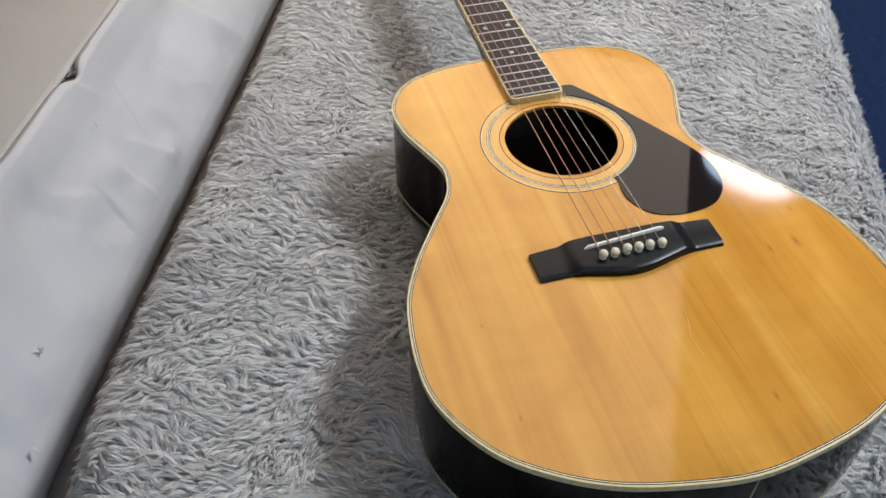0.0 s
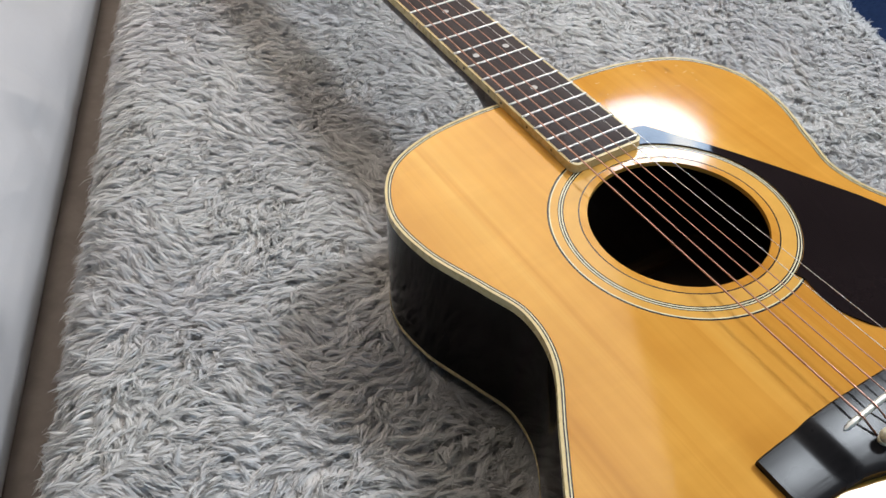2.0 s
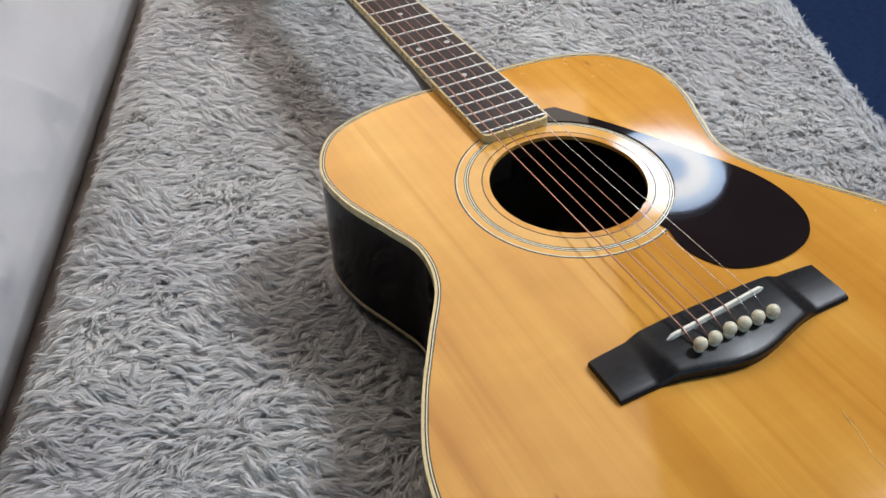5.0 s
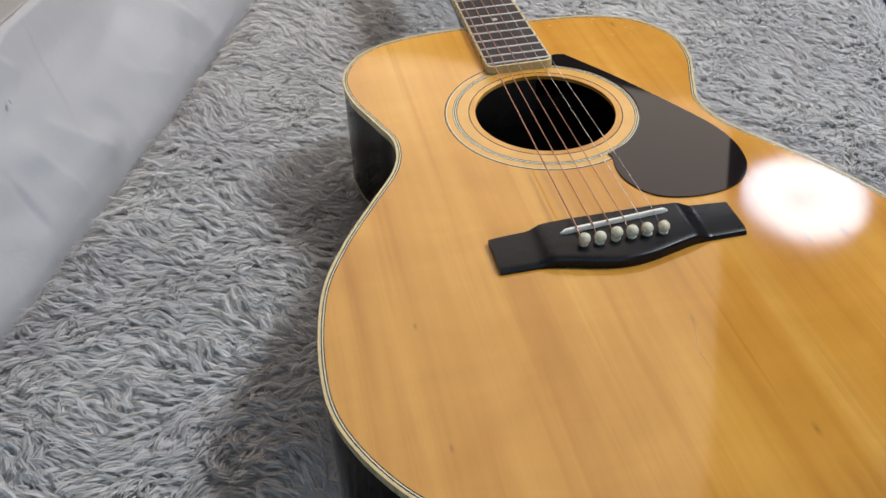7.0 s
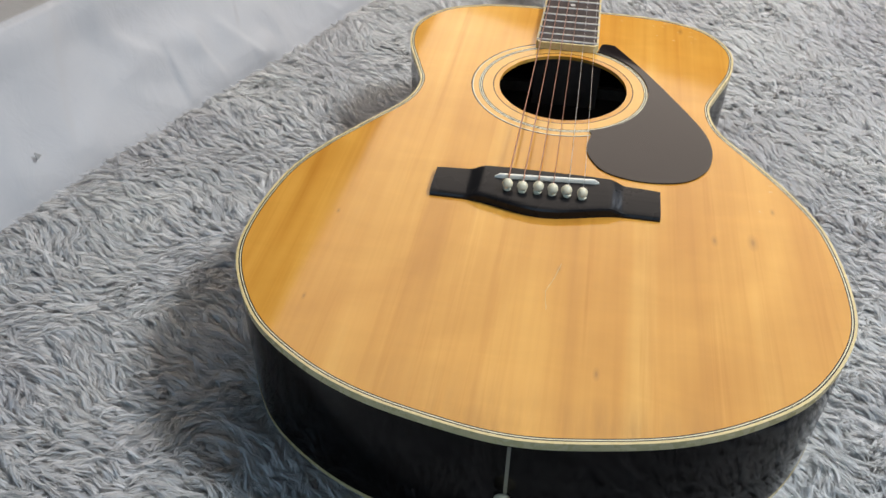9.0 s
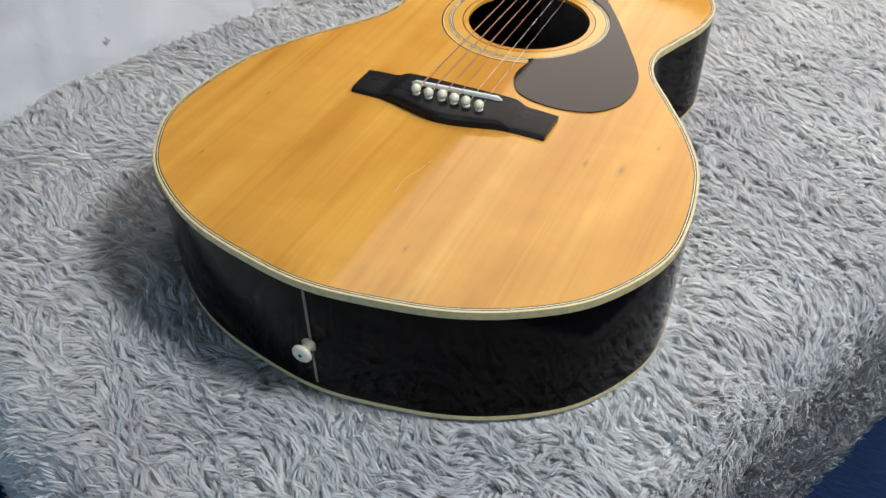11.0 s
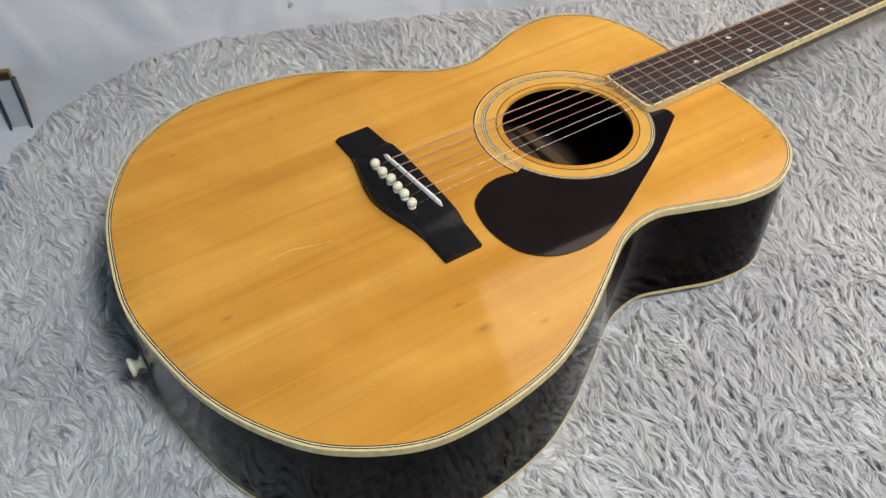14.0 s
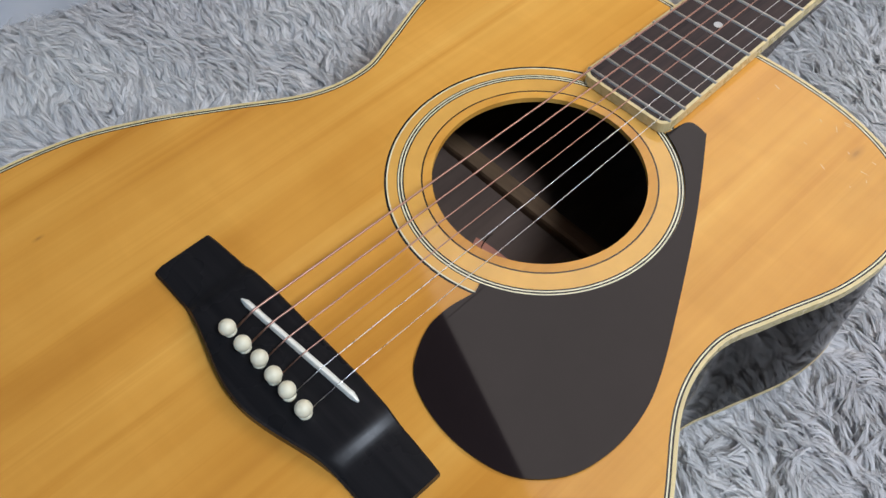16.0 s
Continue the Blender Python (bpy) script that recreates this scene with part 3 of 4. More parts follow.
def plate(name, outer, holes, z0, z1, material, parent, label=""):
    """A flat plate of an outline with holes."""
    bm = bmesh.new()
    edges = []
    for loop in (outer, *holes):
        vs = [bm.verts.new((*p, z1)) for p in loop]
        edges += [bm.edges.new((vs[i], vs[(i + 1) % len(vs)])) for i in range(len(vs))]
    bmesh.ops.triangle_fill(bm, use_beauty=True, use_dissolve=False, edges=edges, normal=(0, 0, 1))
    for f in bm.faces:
        if f.normal.z < 0:
            f.normal_flip()
    got = bmesh.ops.extrude_face_region(bm, geom=bm.faces[:])
    for v in got["geom"]:
        if isinstance(v, bmesh.types.BMVert):
            v.co.z = z0
    bmesh.ops.recalc_face_normals(bm, faces=bm.faces)
    return part(name, bm, material, parent, label)


def bridge_height(x):
    """Thin flat wings, a quick rise, and a flat middle."""
    w = abs(x)
    t = min(1, max(0, (0.055 - w) / 0.012))
    return 0.0040 + 0.0040 * t * t * (3 - 2 * t)


def build_bridge(guitar):
    cx, half = -0.0017, 0.0783
    xs = sorted({round(-half + 2 * half * i / 78, 5) for i in range(79)})
    verts, faces = [], []
    for x in xs:
        w = abs(x)
        t = min(1, max(0, (0.056 - w) / 0.056))
        back = -0.0344 - (0.0105 * (t * t * (3 - 2 * t)) if w < 0.056 else 0)
        front = -0.0048 + 0.0035 * min(1, max(0, (0.078 - w) / 0.05)) ** 0.7
        h = bridge_height(x)
        e = 0.0009
        for y, z in ((front, 0.0), (front, h - e), (front - e, h), (back + 0.004, h), (back + e, h - 0.0012), (back, h - 0.0026), (back, 0.0)):
            verts.append((cx + x, y, z))
    m = 7
    for i in range(len(xs) - 1):
        faces += [(i * m + j, i * m + j + 1, (i + 1) * m + j + 1, (i + 1) * m + j) for j in range(m - 1)]
    faces += [tuple(range(m)), tuple(reversed(range((len(xs) - 1) * m, len(xs) * m)))]
    ob = grown("bridge", verts, faces, EBONY, guitar, "black wooden bridge with stepped wings")
    bm = bmesh.new()
    bm.from_mesh(ob.data)
    bmesh.ops.recalc_face_normals(bm, faces=bm.faces)
    bm.to_mesh(ob.data)
    bm.free()
    auto_smooth(ob, 28)
    # saddle, a rounded bone blade set a little askew
    a, b = Vector((-0.0376, -0.0152, 0)), Vector((0.0343, -0.0094, 0))
    d = (b - a).normalized()
    side = Vector((-d.y, d.x, 0)) * 0.0014
    verts, faces = [], []
    rows = 22
    for i in range(rows):
        s = i / (rows - 1)
        p = a + (b - a) * s
        end = min(s, 1 - s) * (b - a).length
        h = 0.0109 - 0.0022 * max(0, 1 - end / 0.004) ** 2
        nar = 1 - 0.6 * max(0, 1 - end / 0.0016)
        for k, z in ((1, 0.006), (1, h - 0.001), (0.5, h), (-0.5, h), (-1, h - 0.001), (-1, 0.006)):
            verts.append(p + side * k * nar + Vector((0, 0, z)))
    for i in range(rows - 1):
        faces += [(i * 6 + j, i * 6 + j + 1, i * 6 + j + 7, i * 6 + j + 6) for j in range(5)]
    faces += [tuple(range(6)), tuple(reversed(range((rows - 1) * 6, rows * 6)))]
    sad = grown("saddle", verts, faces, BONE, ob, "white bone saddle")
    auto_smooth(sad, 50)
    # bridge pins: ball heads on collars
    rows = [(0.0022, -0.004), (0.0024, 0.0), (0.0029, 0.0004), (0.0029, 0.0012), (0.0024, 0.0016)]
    for i in range(9):
        w = -0.95 + i * (math.pi / 2 + 0.95) / 8
        rows.append((max(0.0003, 0.0037 * math.cos(w)), 0.0046 + 0.0037 * math.sin(w)))
    v, f = lathe(rows, 20)
    pin_mesh = None
    for i in range(6):
        s = i / 5
        x, y = -0.0273 + 0.0510 * s, -0.0279
        if pin_mesh is None:
            pin = grown("bridge_pin", v, f, PIN, ob, smooth=True)
            pin_mesh = pin.data
        else:
            pin = new("bridge_pin", pin_mesh)
            pin.parent = ob
        tilt = (0.03, -0.05, 0.08, -0.02, 0.06, -0.04)[i]
        pin.matrix_basis = Matrix.Translation((x, y, bridge_height(x - cx) + (0.0006, -0.0003, 0.0004, 0, 0.0002, -0.0004)[i])) @ Euler((0.10 + tilt, tilt, i)).to_matrix().to_4x4()
    return ob


def fret_y(n):
    return SCALE * 2 ** (-n / 12)


def board_half(y):
    return 0.0215 + (0.0272 - 0.0215) * (SCALE - y) / (SCALE - 0.196)


NX = -0.0018         # the neck's centre line


def build_neck(guitar):
    y0, y1, top, low = 0.1946, SCALE, 0.0068, 0.0006
    bind = 0.0017
    # board with rounded end corners, and a cream band round its sides and end
    def shape(d):
        pts = []
        r = 0.0055 - d * 0.5
        w0 = board_half(y0) - d
        for i in range(7):
            a = -math.pi / 2 + i * math.pi / 12
            pts.append((NX + w0 - r + r * math.cos(a), y0 + d * 1.1 + r + r * math.sin(a)))
        pts.append((NX + board_half(y1) - d, y1))
        pts.append((NX - board_half(y1) + d, y1))
        for i in range(7):
            a = math.pi + i * math.pi / 12
            pts.append((NX - w0 + r + r * math.cos(a), y0 + d * 1.1 + r + r * math.sin(a)))
        return np.array(pts)
    neck = empty("neck")
    neck.parent = guitar
    plate("fingerboard", shape(bind), [], low, top, BOARD, neck, "dark rosewood fingerboard")
    plate("fingerboard_binding", shape(0), [shape(bind)[::-1]], low, top - 0.0001, CREAM, neck, "aged cream binding")
    # frets
    for n in range(1, 21):
        y = fret_y(n)
        w = board_half(y) - 0.0003
        verts, faces = [], []
        k = 7
        for x in (-w, w):
            for j in range(k):
                a = math.pi * j / (k - 1)
                verts.append((NX + x, y + 0.0009 * math.cos(a), top - 0.0001 + 0.0010 * math.sin(a)))
        faces = [(j, j + 1, k + j + 1, k + j) for j in range(k - 1)] + [tuple(reversed(range(k))), tuple(range(k, 2 * k))]
        auto_smooth(grown("fret", verts, faces, NICKEL, neck), 50)
    # dots on the board and small black ones on its edge
    spots = [(n, 0) for n in (3, 5, 7, 9, 15, 17)] + [(12, -0.0125), (12, 0.0125)]
    for n, x in spots:
        if n == 17:
            continue
        v, f = lathe([(0.0024, top - 0.002), (0.0024, top + 0.00012)], 20)
        d = grown("position_dot", v, f, PEARL, neck)
        d.location = (NX + x, (fret_y(n) + fret_y(n - 1)) / 2, 0)
    for n, dy in ((3, 0), (5, 0), (7, 0), (9, 0), (12, -0.005), (12, 0.005), (14, -0.001), (15, 0), (17, 0), (19, 0)):
        y = (fret_y(n) + fret_y(n - 1)) / 2 + dy
        v, f = tube([(NX - board_half(y) - 0.00012, y, 0.0036), (NX - board_half(y) + 0.001, y, 0.0036)], 0.0010, 12)
        grown("side_dot", v, f, BLACKLINE, neck)
    # shaft: a rounded back, running into the heel at the body
    verts, faces, rows, k = [], [], 40, 17
    for i in range(rows):
        y = 0.2774 + (y1 + 0.006 - 0.2774) * i / (rows - 1)
        w = board_half(min(y, y1))
        heel = max(0, 1 - (y - 0.2774) / 0.055)
        deep = 0.0150 + 0.0035 * (SCALE - y) / 0.35 + (0.060 * heel ** 2.4)
        for j in range(k):
            a = math.pi * j / (k - 1)
            nar = 1 - 0.45 * heel * math.sin(a) ** 2
            verts.append((NX + w * math.cos(a) * nar, y, 0.0005 - deep * math.sin(a) ** 0.8))
    for i in range(rows - 1):
        faces += [(i * k + j, (i + 1) * k + j, (i + 1) * k + (j + 1) % k, i * k + (j + 1) % k) for j in range(k)]
    faces += [tuple(range(k)), tuple(reversed(range((rows - 1) * k, rows * k)))]
    shaft = grown("shaft", verts, faces, NECK, neck, "dark mahogany neck shaft with heel")
    bm = bmesh.new()
    bm.from_mesh(shaft.data)
    bmesh.ops.recalc_face_normals(bm, faces=bm.faces)
    bm.to_mesh(shaft.data)
    bm.free()
    auto_smooth(shaft, 50)
    part("nut", box_bm(NX - 0.0215, y1, 0.0006, NX + 0.0215, y1 + 0.005, 0.0088, 0.0006), BONE, neck, "white bone nut")
    # headstock, tipped back
    head = empty("headstock", (NX, y1 + 0.005, 0.002))
    head.parent = neck
    head.rotation_euler = (radians(-14), 0, 0)
    pts = np.array([(-0.0215, 0), (-0.030, 0.025), (-0.035, 0.17), (-0.018, 0.178), (0, 0.172), (0.018, 0.178), (0.035, 0.17), (0.030, 0.025), (0.0215, 0)])
    plate("face", pts, [], -0.014, 0.0, NECK, head)
    for i in range(6):
        side = -1 if i < 3 else 1
        y = 0.040 + 0.045 * (i % 3)
        v, f = lathe([(0.005, 0), (0.005, 0.001), (0.003, 0.002), (0.003, 0.016), (0.0025, 0.017)], 16)
        grown("string_post", v, f, NICKEL, head).location = (side * 0.020, y, 0)
        part("tuner_button", box_bm(side * 0.046 - 0.007, y - 0.008, -0.011, side * 0.046 + 0.007, y + 0.008, -0.004, 0.002), NICKEL, head)
        part("tuner_shaft", box_bm(min(side * 0.030, side * 0.040), y - 0.002, -0.009, max(side * 0.030, side * 0.040), y + 0.002, -0.006), NICKEL, head)
    return neck


PICKGUARD = [(0.0265, 0.0630), (0.0240, 0.047), (0.0265, 0.0325), (0.037, 0.0170), (0.055, 0.0098), (0.076, 0.0090), (0.096, 0.0150), (0.1095, 0.029),
             (0.1150, 0.046), (0.1150, 0.066), (0.1092, 0.087), (0.0930, 0.120), (0.0680, 0.166), (0.0430, 0.2060), (0.0385, 0.2110), (0.0290, 0.2110), (0.0262, 0.199)]


def curve_through(pts, steps=6):
    out, k = [], len(pts)
    for i in range(k - 1):
        p0, p1, p2, p3 = (np.array(pts[min(max(i + d, 0), k - 1)]) for d in (-1, 0, 1, 2))
        for s in range(steps):
            t = s / steps
            out.append(0.5 * (2 * p1 + (p2 - p0) * t + (2 * p0 - 5 * p1 + 4 * p2 - p3) * t * t + (3 * p1 - p0 - 3 * p2 + p3) * t ** 3))
    out.append(np.array(pts[-1]))
    return out


def build_guitar():
    guitar = empty("acoustic_guitar", (0, 0, 0))
    tagged(guitar, "amber spruce-top acoustic guitar with dark glossy sides lying on the rug", "guitar")
    hole = circle(HOLE_R)
    line_in = 0.0037
    plate("soundboard", inset(RIM, line_in), [circle(0.0755)], -0.003, 0.0, SPRUCE, guitar, "aged amber lacquered spruce top")
    # edge: cream binding outside, then fine black and white lines
    body = empty("body")
    body.parent = guitar
    strip_ring("top_binding", RIM, inset(RIM, 0.0016), -0.0056, 0.0001, CREAM, body, "aged cream binding round the top")
    for a, b, m in ((0.0016, 0.0024, BLACKLINE), (0.0024, 0.0030, WHITELINE), (0.0030, 0.0037, BLACKLINE)):
        strip_ring("purfling_line", inset(RIM, a), inset(RIM, b), -0.003, 0.0, m, body)
    # rim with inner face
    r_out, r_in = inset(RIM, 0.0003), inset(RIM, 0.0032)
    deepen(strip_ring("rim", r_out, r_in, -DEPTH + 0.0035, -0.0056, SIDE, body, "dark glossy rosewood sides"))
    deepen(strip_ring("back_binding", inset(RIM, 0.0001), inset(RIM, 0.004), -DEPTH, -DEPTH + 0.0035, CREAM, body, "thin cream binding round the back"))
    deepen(strip_ring("lining", inset(RIM, 0.0030), inset(RIM, 0.0085), -DEPTH - 0.0015, -DEPTH + 0.014, INSIDE, body, "kerfed lining strip along the back's edge"))
    part("neck_block", box_bm(-0.032, 0.252, -DEPTH + 0.004, 0.032, 0.2735, -0.0045, 0.001), INSIDE, body)
    # back, slightly domed
    k = len(RIM)
    verts, faces, rings = [], [], 8
    centre = np.array([CX, 0.02])
    base = inset(RIM, 0.003)
    for i in range(rings):
        s = 1 - i / rings
        for p in base:
            verts.append((*(centre + (p - centre) * s), -DEPTH - 0.0085 * (1 - s * s)))
    verts.append((*centre, -DEPTH - 0.0085))
    for i in range(rings - 1):
        faces += [(i * k + j, i * k + (j + 1) % k, (i + 1) * k + (j + 1) % k, (i + 1) * k + j) for j in range(k)]
    faces += [((rings - 1) * k + j, (rings - 1) * k + (j + 1) % k, rings * k) for j in range(k)]
    back = deepen(grown("back", verts, faces, INSIDE, body, "dark wooden back, raw on its inside", True))
    mod = back.modifiers.new("thickness", "SOLIDIFY")
    mod.thickness, mod.offset = 0.0025, 1
    for y in (0.172, 0.06, -0.06):
        b = part("back_brace", box_bm(-0.112, y - 0.006, -DEPTH - 0.0065, 0.112, y + 0.006, -DEPTH + 0.008, 0.003), BRACE, body)
        b.location.x = CX
    v, f = lathe([(0.024, 0), (0.024, 0.0005)], 48)
    lab = grown("maker_label", v, f, LABEL, body, "faded red oval paper label with thin dark border")
    lab.matrix_basis = Matrix.Translation((-0.014, 0.140, -DEPTH - 0.0026)) @ Matrix.Diagonal((1.3, 1.1, 1, 1))
    v, f = tube([(0.0195 * math.cos(i * math.pi / 24), 0.0195 * math.sin(i * math.pi / 24), 0) for i in range(49)], 0.0003, 6)
    grown("printed_border", v, f, BLACKLINE, lab, "thin dark printed border").location = (0, 0, 0.0006)
    # tail seam, in two pieces either side of the strap button
    part("tail_seam", box_bm(CX - 0.0010, -0.2288, -DEPTH + 0.004, CX + 0.0010, -0.2260, -0.0066), SEAM, body, "pale inlay strip at the tail")
    v, f = lathe([(0.0050, 0), (0.0055, 0.002), (0.0038, 0.004), (0.0034, 0.007), (0.0060, 0.0095), (0.0072, 0.011), (0.0072, 0.0128), (0.0060, 0.0142), (0.0016, 0.0146)], 28)
    btn = grown("strap_button", v, f, PIN, body, "cream plastic strap button", True)
    btn.matrix_basis = Matrix.Translation((CX - 0.001, -0.2286, -0.0535)) @ Euler((radians(90), 0, 0)).to_matrix().to_4x4() @ Matrix.Diagonal((0.95, 0.95, 0.78, 1))
    v, f = lathe([(0.0014, 0.0), (0.0014, 0.0006)], 12)
    scr = grown("screw_hole", v, f, BLACKLINE, btn)
    scr.location = (0, 0, 0.0143)
    # rosette rings round the hole
    ros = empty("rosette")
    ros.parent = guitar
    rows = [(HOLE_R, 0.0567, SPRUCE), (0.0567, 0.0575, BLACKLINE), (0.0575, 0.0659, RINGWOOD), (0.0659, 0.0666, BLACKLINE), (0.0666, 0.0673, WHITELINE),
            (0.0673, 0.0681, BLACKLINE), (0.0681, 0.0688, WHITELINE), (0.0688, 0.0693, BLACKLINE), (0.0693, 0.0737, RINGWOOD), (0.0737, 0.0744, WHITELINE), (0.0744, 0.0755, BLACKLINE)]
    for a, b, m in rows:
        strip_ring("rosette_ring", circle(b), circle(a), -0.003, 0.0, m, ros)
    # pickguard, cut to the rosette
    pts = curve_through(PICKGUARD)
    c = np.array([CX, HOLE_Y])
    a0 = math.atan2(*(np.array(PICKGUARD[-1]) - c)[::-1])
    a1 = math.atan2(*(np.array(PICKGUARD[0]) - c)[::-1])
    for i in range(41):
        a = a0 + (a1 - a0) * i / 40
        pts.append(c + 0.0695 * np.array([math.cos(a), math.sin(a)]))
    guard = plate("pickguard", np.array(pts), [], 0.0001, 0.0011, GUARD, guitar, "dark brown glossy teardrop pickguard")
    rng = random.Random(3)
    top = next(o for o in guitar.children if o.name.startswith("soundboard"))
    for x, y, n in ((0.085, 0.262, 5), (0.108, 0.243, 6), (0.06, 0.258, 3), (0.155, 0.020, 4), (0.163, -0.005, 3)):
        for _ in range(n):
            px, py, a, ln = x + rng.gauss(0, 0.009), y + rng.gauss(0, 0.007), rng.uniform(-0.9, 0.2), rng.choice((0.0005, 0.0008, 0.0012, 0.0018))
            d = part("scratch", box_bm(-ln, -0.00018, 0, ln, 0.00018, 0.00006), SCRATCH, top)
            d.matrix_basis = Matrix.Translation((px, py, 0)) @ Euler((0, 0, a)).to_matrix().to_4x4()
    # a long crack in the lacquer below the bridge
    v, f = tube([(0.0152, -0.0882, 0), (0.0124, -0.1011, 0), (0.0076, -0.1149, 0), (0.0081, -0.1234, 0), (0.0091, -0.1313, 0)], 0.00020, 6)
    grown("scratch", v, f, SCRATCH, top, "long crooked crack in the lacquer")
    build_bridge(guitar)
    build_neck(guitar)
    # strings: four wound in bronze, two of plain steel
    sizes = (0.00054, 0.00046, 0.00038, 0.00030, 0.00020, 0.00016)
    a, b = Vector((-0.0376, -0.0152, 0)), Vector((0.0343, -0.0094, 0))
    for i, r in enumerate(sizes):
        s = i / 5
        pin = Vector((-0.0273 + 0.0510 * s, -0.0248, 0.0083))
        sx = -0.0274 + 0.0515 * s
        sy = a.y + (b.y - a.y) * (sx - a.x) / (b.x - a.x)
        nut = Vector((NX - 0.0175 + 0.035 * s, SCALE + 0.002, 0.0094))
        pts = [pin, Vector((sx, sy - 0.0012, 0.0109 + r)), Vector((sx, sy + 0.0012, 0.0110 + r))]
        pts += [pts[-1].lerp(nut, q / 6) for q in range(1, 7)]
        v, f = tube(pts, r, 8)
        grown("string", v, f, BRONZE if i < 4 else STEEL, guitar, "bronze wound string" if i < 4 else "plain steel string", True)
    return guitar


build_guitar()

# ---- rug --------------------------------------------------------------------
EDGE = (-0.431, -0.385, 0.318, 1.10)   # n and u of the rug's folded edges
FOLD, CORNER, HANG = 0.050, 0.205, 0.18


def rug_surface(a, b):
    """From flat cloth coordinates (n, u) to the draped rug: places and normals, as arrays."""
    n0, u0, n1, u1 = EDGE
    k = FOLD + CORNER
    ca, cb = np.clip(a, n0 + k, n1 - k), np.clip(b, u0 + k, u1 - k)
    da, db = a - ca, b - cb
    dist = np.hypot(da, db)
    safe = np.maximum(dist, 1e-9)
    oa, ob = da / safe, db / safe
    q = dist - CORNER
    ang = np.clip(q / FOLD, 0, math.pi / 2)
    flat = np.minimum(dist, CORNER) + FOLD * np.sin(ang)
    drop = FOLD * (1 - np.cos(ang)) + np.maximum(q - FOLD * math.pi / 2, 0)
    pn, pu = ca + oa * flat, cb + ob * flat
    pn = np.where(pn > 0, pn * (1 + 0.20 * np.clip(pu - 0.33, -0.5, 0.4)), pn)
    wave = 0.004 * np.sin(9 * pu + 3 * pn) * np.sin(7 * pn - 2 * pu + 1)
    away = np.clip((np.hypot((pn * N.x + pu * U.x) / 0.24, (pn * N.y + pu * U.y - 0.02) / 0.32) - 0.9) / 0.4, 0, 1)
    z = SUPPORT - drop + wave * away
    place = np.stack([pn * N.x + pu * U.x, pn * N.y + pu * U.y, z], -1)
    s, c = np.sin(ang), np.cos(ang)
    out_n, out_u = oa * s, ob * s
    normal = np.stack([out_n * N.x + out_u * U.x, out_n * N.y + out_u * U.y, c], -1)
    slope = np.stack([(oa * N.x + ob * U.x) * c, (oa * N.y + ob * U.y) * c, -s], -1)
    return place, normal, slope, oa, ob, dist > CORNER


def inside(pts, x, y):
    """Which of the points x, y lie inside the outline."""
    hit = np.zeros(len(x), bool)
    px, py = pts[:, 0], pts[:, 1]
    qx, qy = np.roll(px, -1), np.roll(py, -1)
    for i in range(len(pts)):
        cross = (py[i] > y) != (qy[i] > y)
        hit ^= cross & (x < (qx[i] - px[i]) * (y - py[i]) / (qy[i] - py[i] + 1e-12) + px[i])
    return hit


def flow(rng, x, y, scale, terms=7):
    """A smooth random field, from waves of random heading."""
    f = np.zeros_like(x)
    for _ in range(terms):
        a, k, p = rng.uniform(0, 2 * math.pi), rng.uniform(0.6, 1.5) * 2 * math.pi / scale, rng.uniform(0, 2 * math.pi)
        f += np.sin(k * (x * math.cos(a) + y * math.sin(a)) + p)
    return f / math.sqrt(terms / 2)


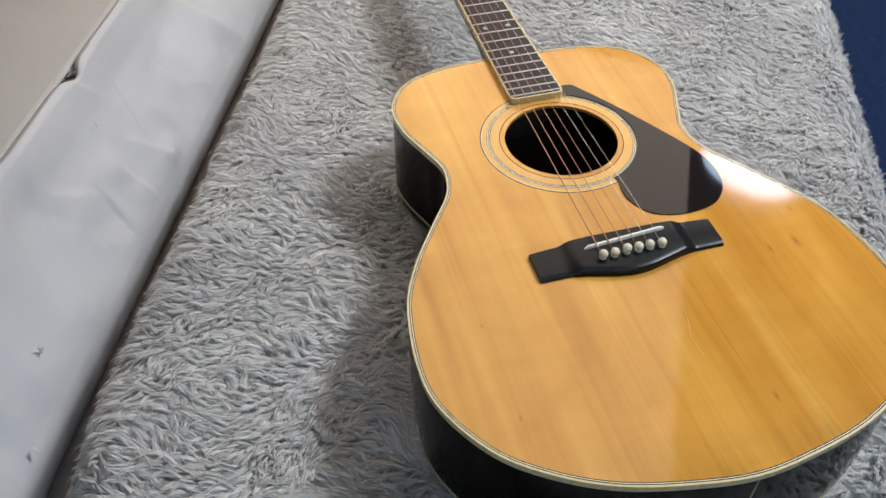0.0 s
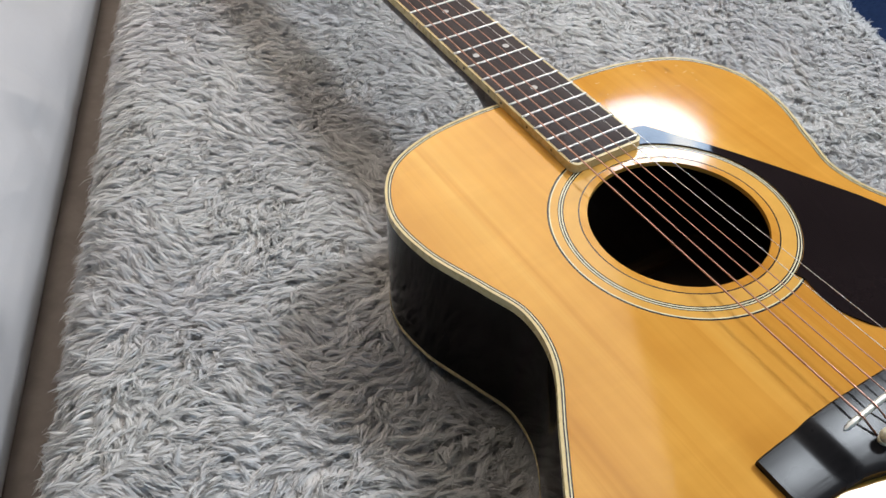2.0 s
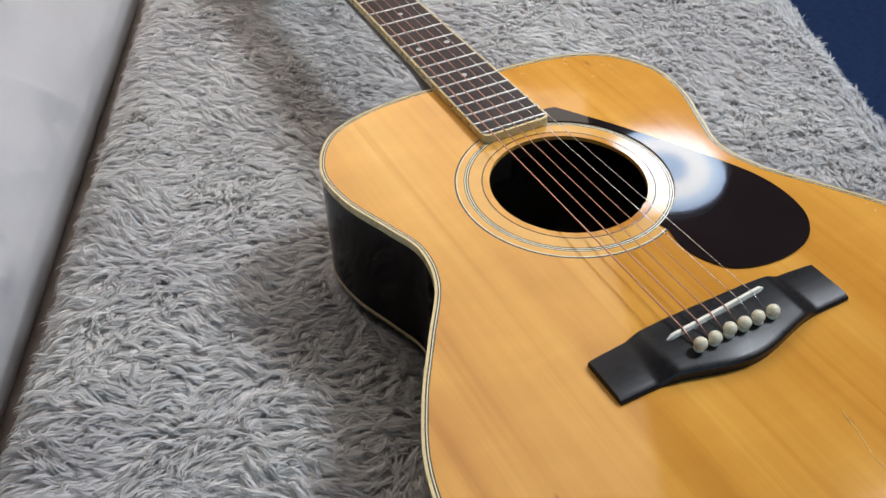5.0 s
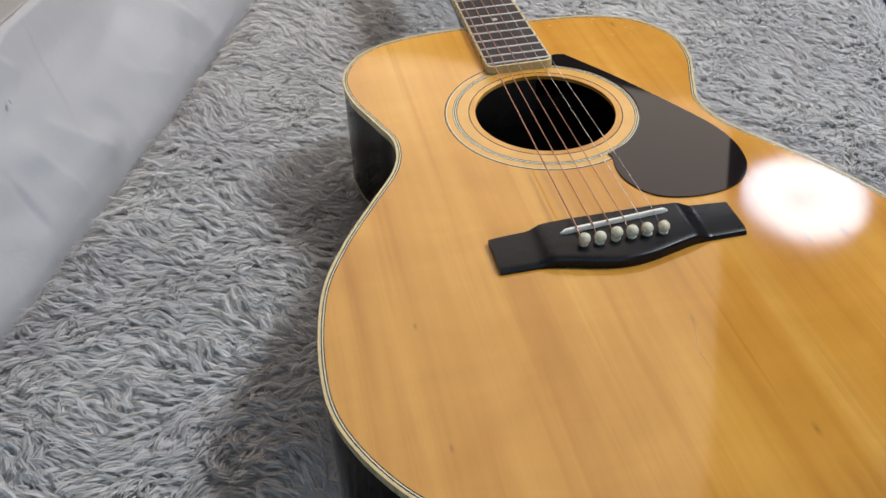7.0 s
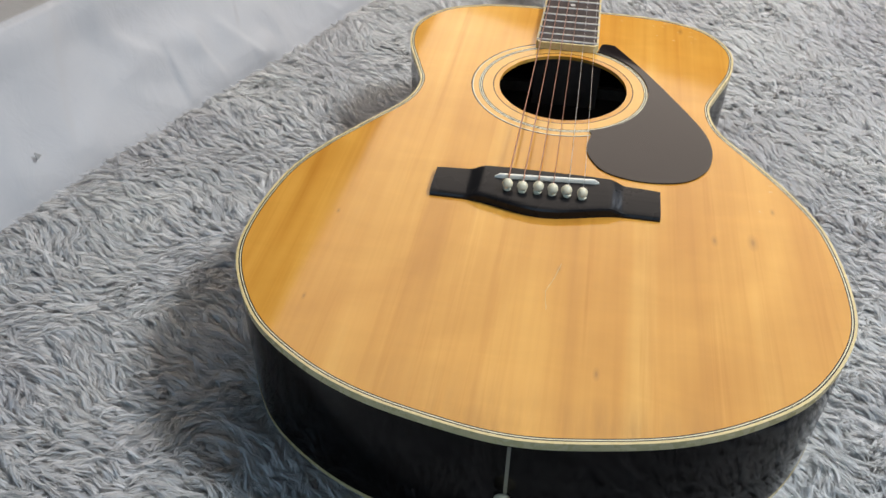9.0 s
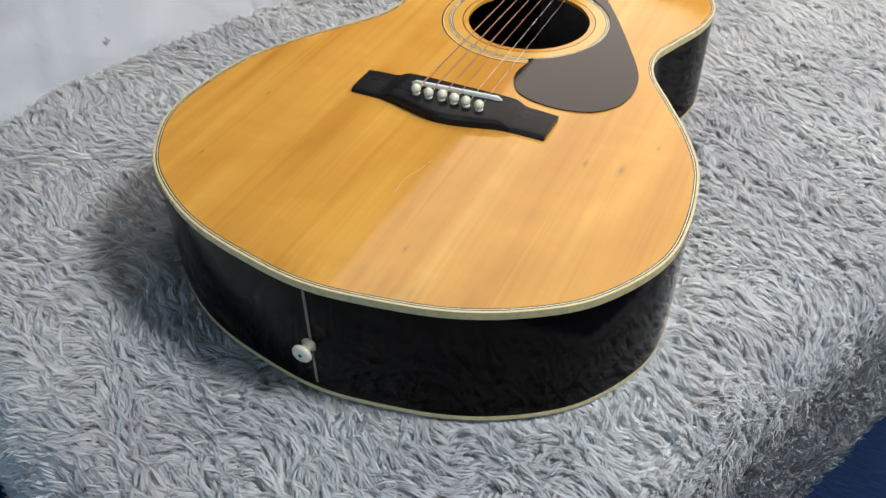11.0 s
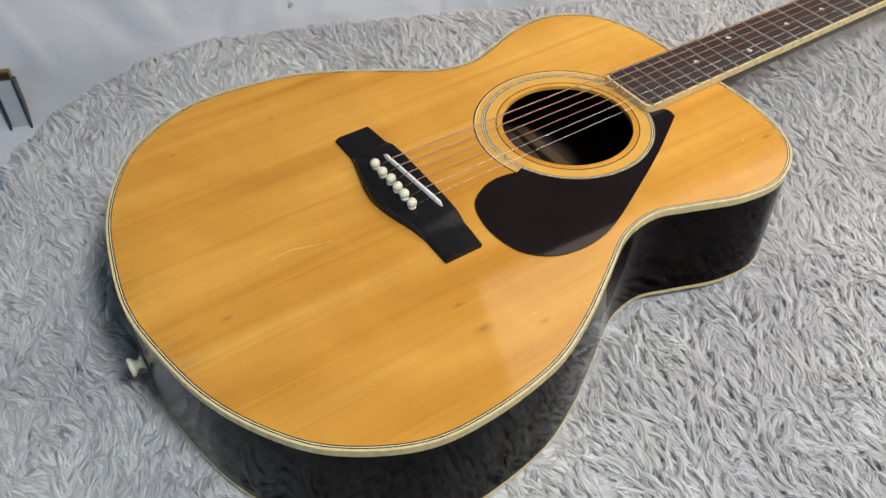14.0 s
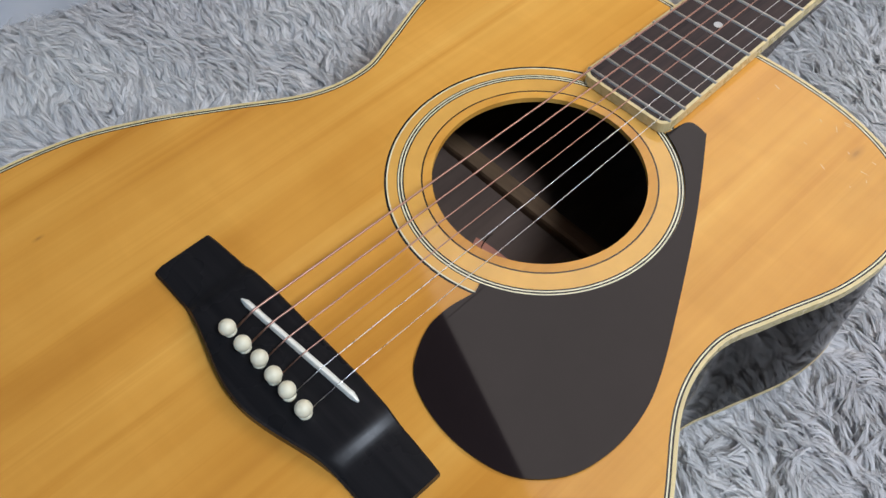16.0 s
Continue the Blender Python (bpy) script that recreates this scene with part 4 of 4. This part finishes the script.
def build_rug():
    rug = empty("fluffy_rug", at(0, 0, SUPPORT))
    tagged(rug, "long-pile fluffy grey rug draped under the guitar", "rug")
    back = Matrix.Translation(-Vector(at(0, 0, SUPPORT)))
    n0, u0, n1, u1 = EDGE
    ext = HANG + FOLD * (math.pi / 2 - 1)
    aa, bb = np.meshgrid(np.linspace(n0 - ext, n1 + ext, 90), np.linspace(u0 - ext, u1 + ext, 150), indexing="ij")
    p, nor, *_ = rug_surface(aa.ravel(), bb.ravel())
    m = 150
    faces = [(i * m + j, (i + 1) * m + j, (i + 1) * m + j + 1, i * m + j + 1) for i in range(89) for j in range(149)]
    cloth = grown("backing", p - np.array(rug.location), faces, BACKING, rug, smooth=True)
    mod = cloth.modifiers.new("thickness", "SOLIDIFY")
    mod.thickness, mod.offset = 0.003, -1
    # pile: tufts of curved tapering strands, combed in swirls
    rng = np.random.default_rng(11)
    step = 0.0050
    ga, gb = np.meshgrid(np.arange(n0 - ext, n1 + ext, step), np.arange(u0 - ext, min(u1, 0.92), step), indexing="ij")
    ga, gb = ga.ravel(), gb.ravel()
    ga = ga + rng.uniform(-0.5, 0.5, len(ga)) * step
    gb = gb + rng.uniform(-0.5, 0.5, len(gb)) * step
    p, *_ = rug_surface(ga, gb)
    free = ~inside(inset(RIM, 0.010), p[:, 0], p[:, 1])
    ga, gb = ga[free], gb[free]
    tufts, per = len(ga), 12
    heading = radians(205) + 0.42 * flow(rng, ga, gb, 0.20) + 0.42 * flow(rng, ga, gb, 0.040) + rng.normal(0, 0.30, tufts)
    length = rng.uniform(0.0105, 0.0190, tufts)
    rise = np.clip(rng.normal(0.48, 0.15, tufts) + 0.10 * flow(rng, ga, gb, 0.06), 0.10, 0.80)
    curl = rng.normal(0, 0.50, tufts)
    rep = lambda v: np.repeat(v, per)  # noqa: E731
    k = tufts * per
    sa, sb = rng.normal(0, 0.0022, k), rng.normal(0, 0.0022, k)
    ra, rb = rep(ga) + sa, rep(gb) + sb
    gather = np.stack([sa * N.x + sb * U.x, sa * N.y + sb * U.y, 0 * sa], -1)
    head = rep(heading) + rng.normal(0, 0.10, k)
    ln = rep(length) * rng.uniform(0.65, 1.1, k)
    up = np.clip(rep(rise) + rng.normal(0, 0.10, k), 0.08, 1.1)
    bend = rep(curl) + rng.normal(0, 0.14, k)
    place, normal, slope, oa, ob, _ = rug_surface(ra, rb)
    # the lay of the strand: the heading is an angle on the flat cloth, from n towards u
    flat_n, flat_u = np.cos(head), np.sin(head)
    radial = flat_n * oa + flat_u * ob
    tang_n, tang_u = flat_n - radial * oa, flat_u - radial * ob
    lay = slope * radial[:, None] + np.stack([tang_n * N.x + tang_u * U.x, tang_n * N.y + tang_u * U.y, 0 * tang_n], -1)
    level = np.hypot(oa, ob) < 0.5
    lay[level] = np.stack([flat_n * N.x + flat_u * U.x, flat_n * N.y + flat_u * U.y, 0 * flat_n], -1)[level]
    lay /= np.maximum(np.linalg.norm(lay, axis=1), 1e-6)[:, None]
    cross = np.cross(normal, lay)
    # strands by the guitar are pressed flat
    tip = place + lay * (ln * 0.8)[:, None]
    near = inside(inset(RIM, -0.006), tip[:, 0], tip[:, 1]) | inside(inset(RIM, -0.006), place[:, 0], place[:, 1])
    up[near] *= 0.35
    ln[near] *= 0.75
    # four stations along each strand, arching over towards the tip
    width = rng.uniform(0.00040, 0.00082, k)
    verts = np.zeros((k, 7, 3))
    round_off = gather / 0.0022 * 0.36
    shade = np.zeros((k, 7, 3))
    tw = rng.uniform(-0.9, 0.9, k)
    wv = cross * np.cos(tw)[:, None] + normal * np.sin(tw)[:, None]
    for row, s in enumerate((0.0, 0.34, 0.68, 1.0)):
        h = ln * (np.sin(up) * (1.55 * s - 0.75 * s * s))
        f = ln * np.cos(up) * (0.55 * s + 0.45 * s * s)
        c = ln * bend * (0.75 * s * s - 0.35 * s)
        mid = place + normal * h[:, None] + lay * f[:, None] + cross * c[:, None] - gather * (0.9 * s)
        w = width * (1.0, 0.95, 0.65, 0.0)[row]
        soft = normal + round_off + lay * (0.50 * (s - 0.75)) + wv * 0.12
        shade[:, 2 * row:2 * row + 2] = soft[:, None]
        if row < 3:
            verts[:, 2 * row] = mid - wv * w[:, None]
            verts[:, 2 * row + 1] = mid + wv * w[:, None]
        else:
            verts[:, 6] = mid
    verts = (verts - np.array(rug.location)).reshape(-1, 3)
    first = (np.arange(k) * 7)[:, None]
    quads = np.concatenate([first + [0, 1, 3, 2], first + [2, 3, 5, 4]], 0)
    tris = first + [4, 5, 6]
    me = bpy.data.meshes.new("fur")
    loops = np.concatenate([quads.ravel(), tris.ravel()]).astype(np.int32)
    starts = np.concatenate([np.arange(len(quads)) * 4, len(quads) * 4 + np.arange(k) * 3]).astype(np.int32)
    me.vertices.add(len(verts))
    me.vertices.foreach_set("co", verts.ravel().astype(np.float32))
    me.loops.add(len(loops))
    me.loops.foreach_set("vertex_index", loops)
    me.polygons.add(len(starts))
    me.polygons.foreach_set("loop_start", starts)
    me.update(calc_edges=True)
    me.materials.append(FUR)
    # each lock shades as one rounded wisp
    shade = shade.reshape(-1, 3)
    shade /= np.maximum(np.linalg.norm(shade, axis=1), 1e-6)[:, None]
    me.attributes.new("wisp", "FLOAT_VECTOR", "POINT").data.foreach_set("vector", shade.ravel().astype(np.float32))
    pile = new("fur", me)
    pile.parent = rug
    tagged(pile, "soft grey swirling long fur", kind="stuff")
    return rug


build_rug()
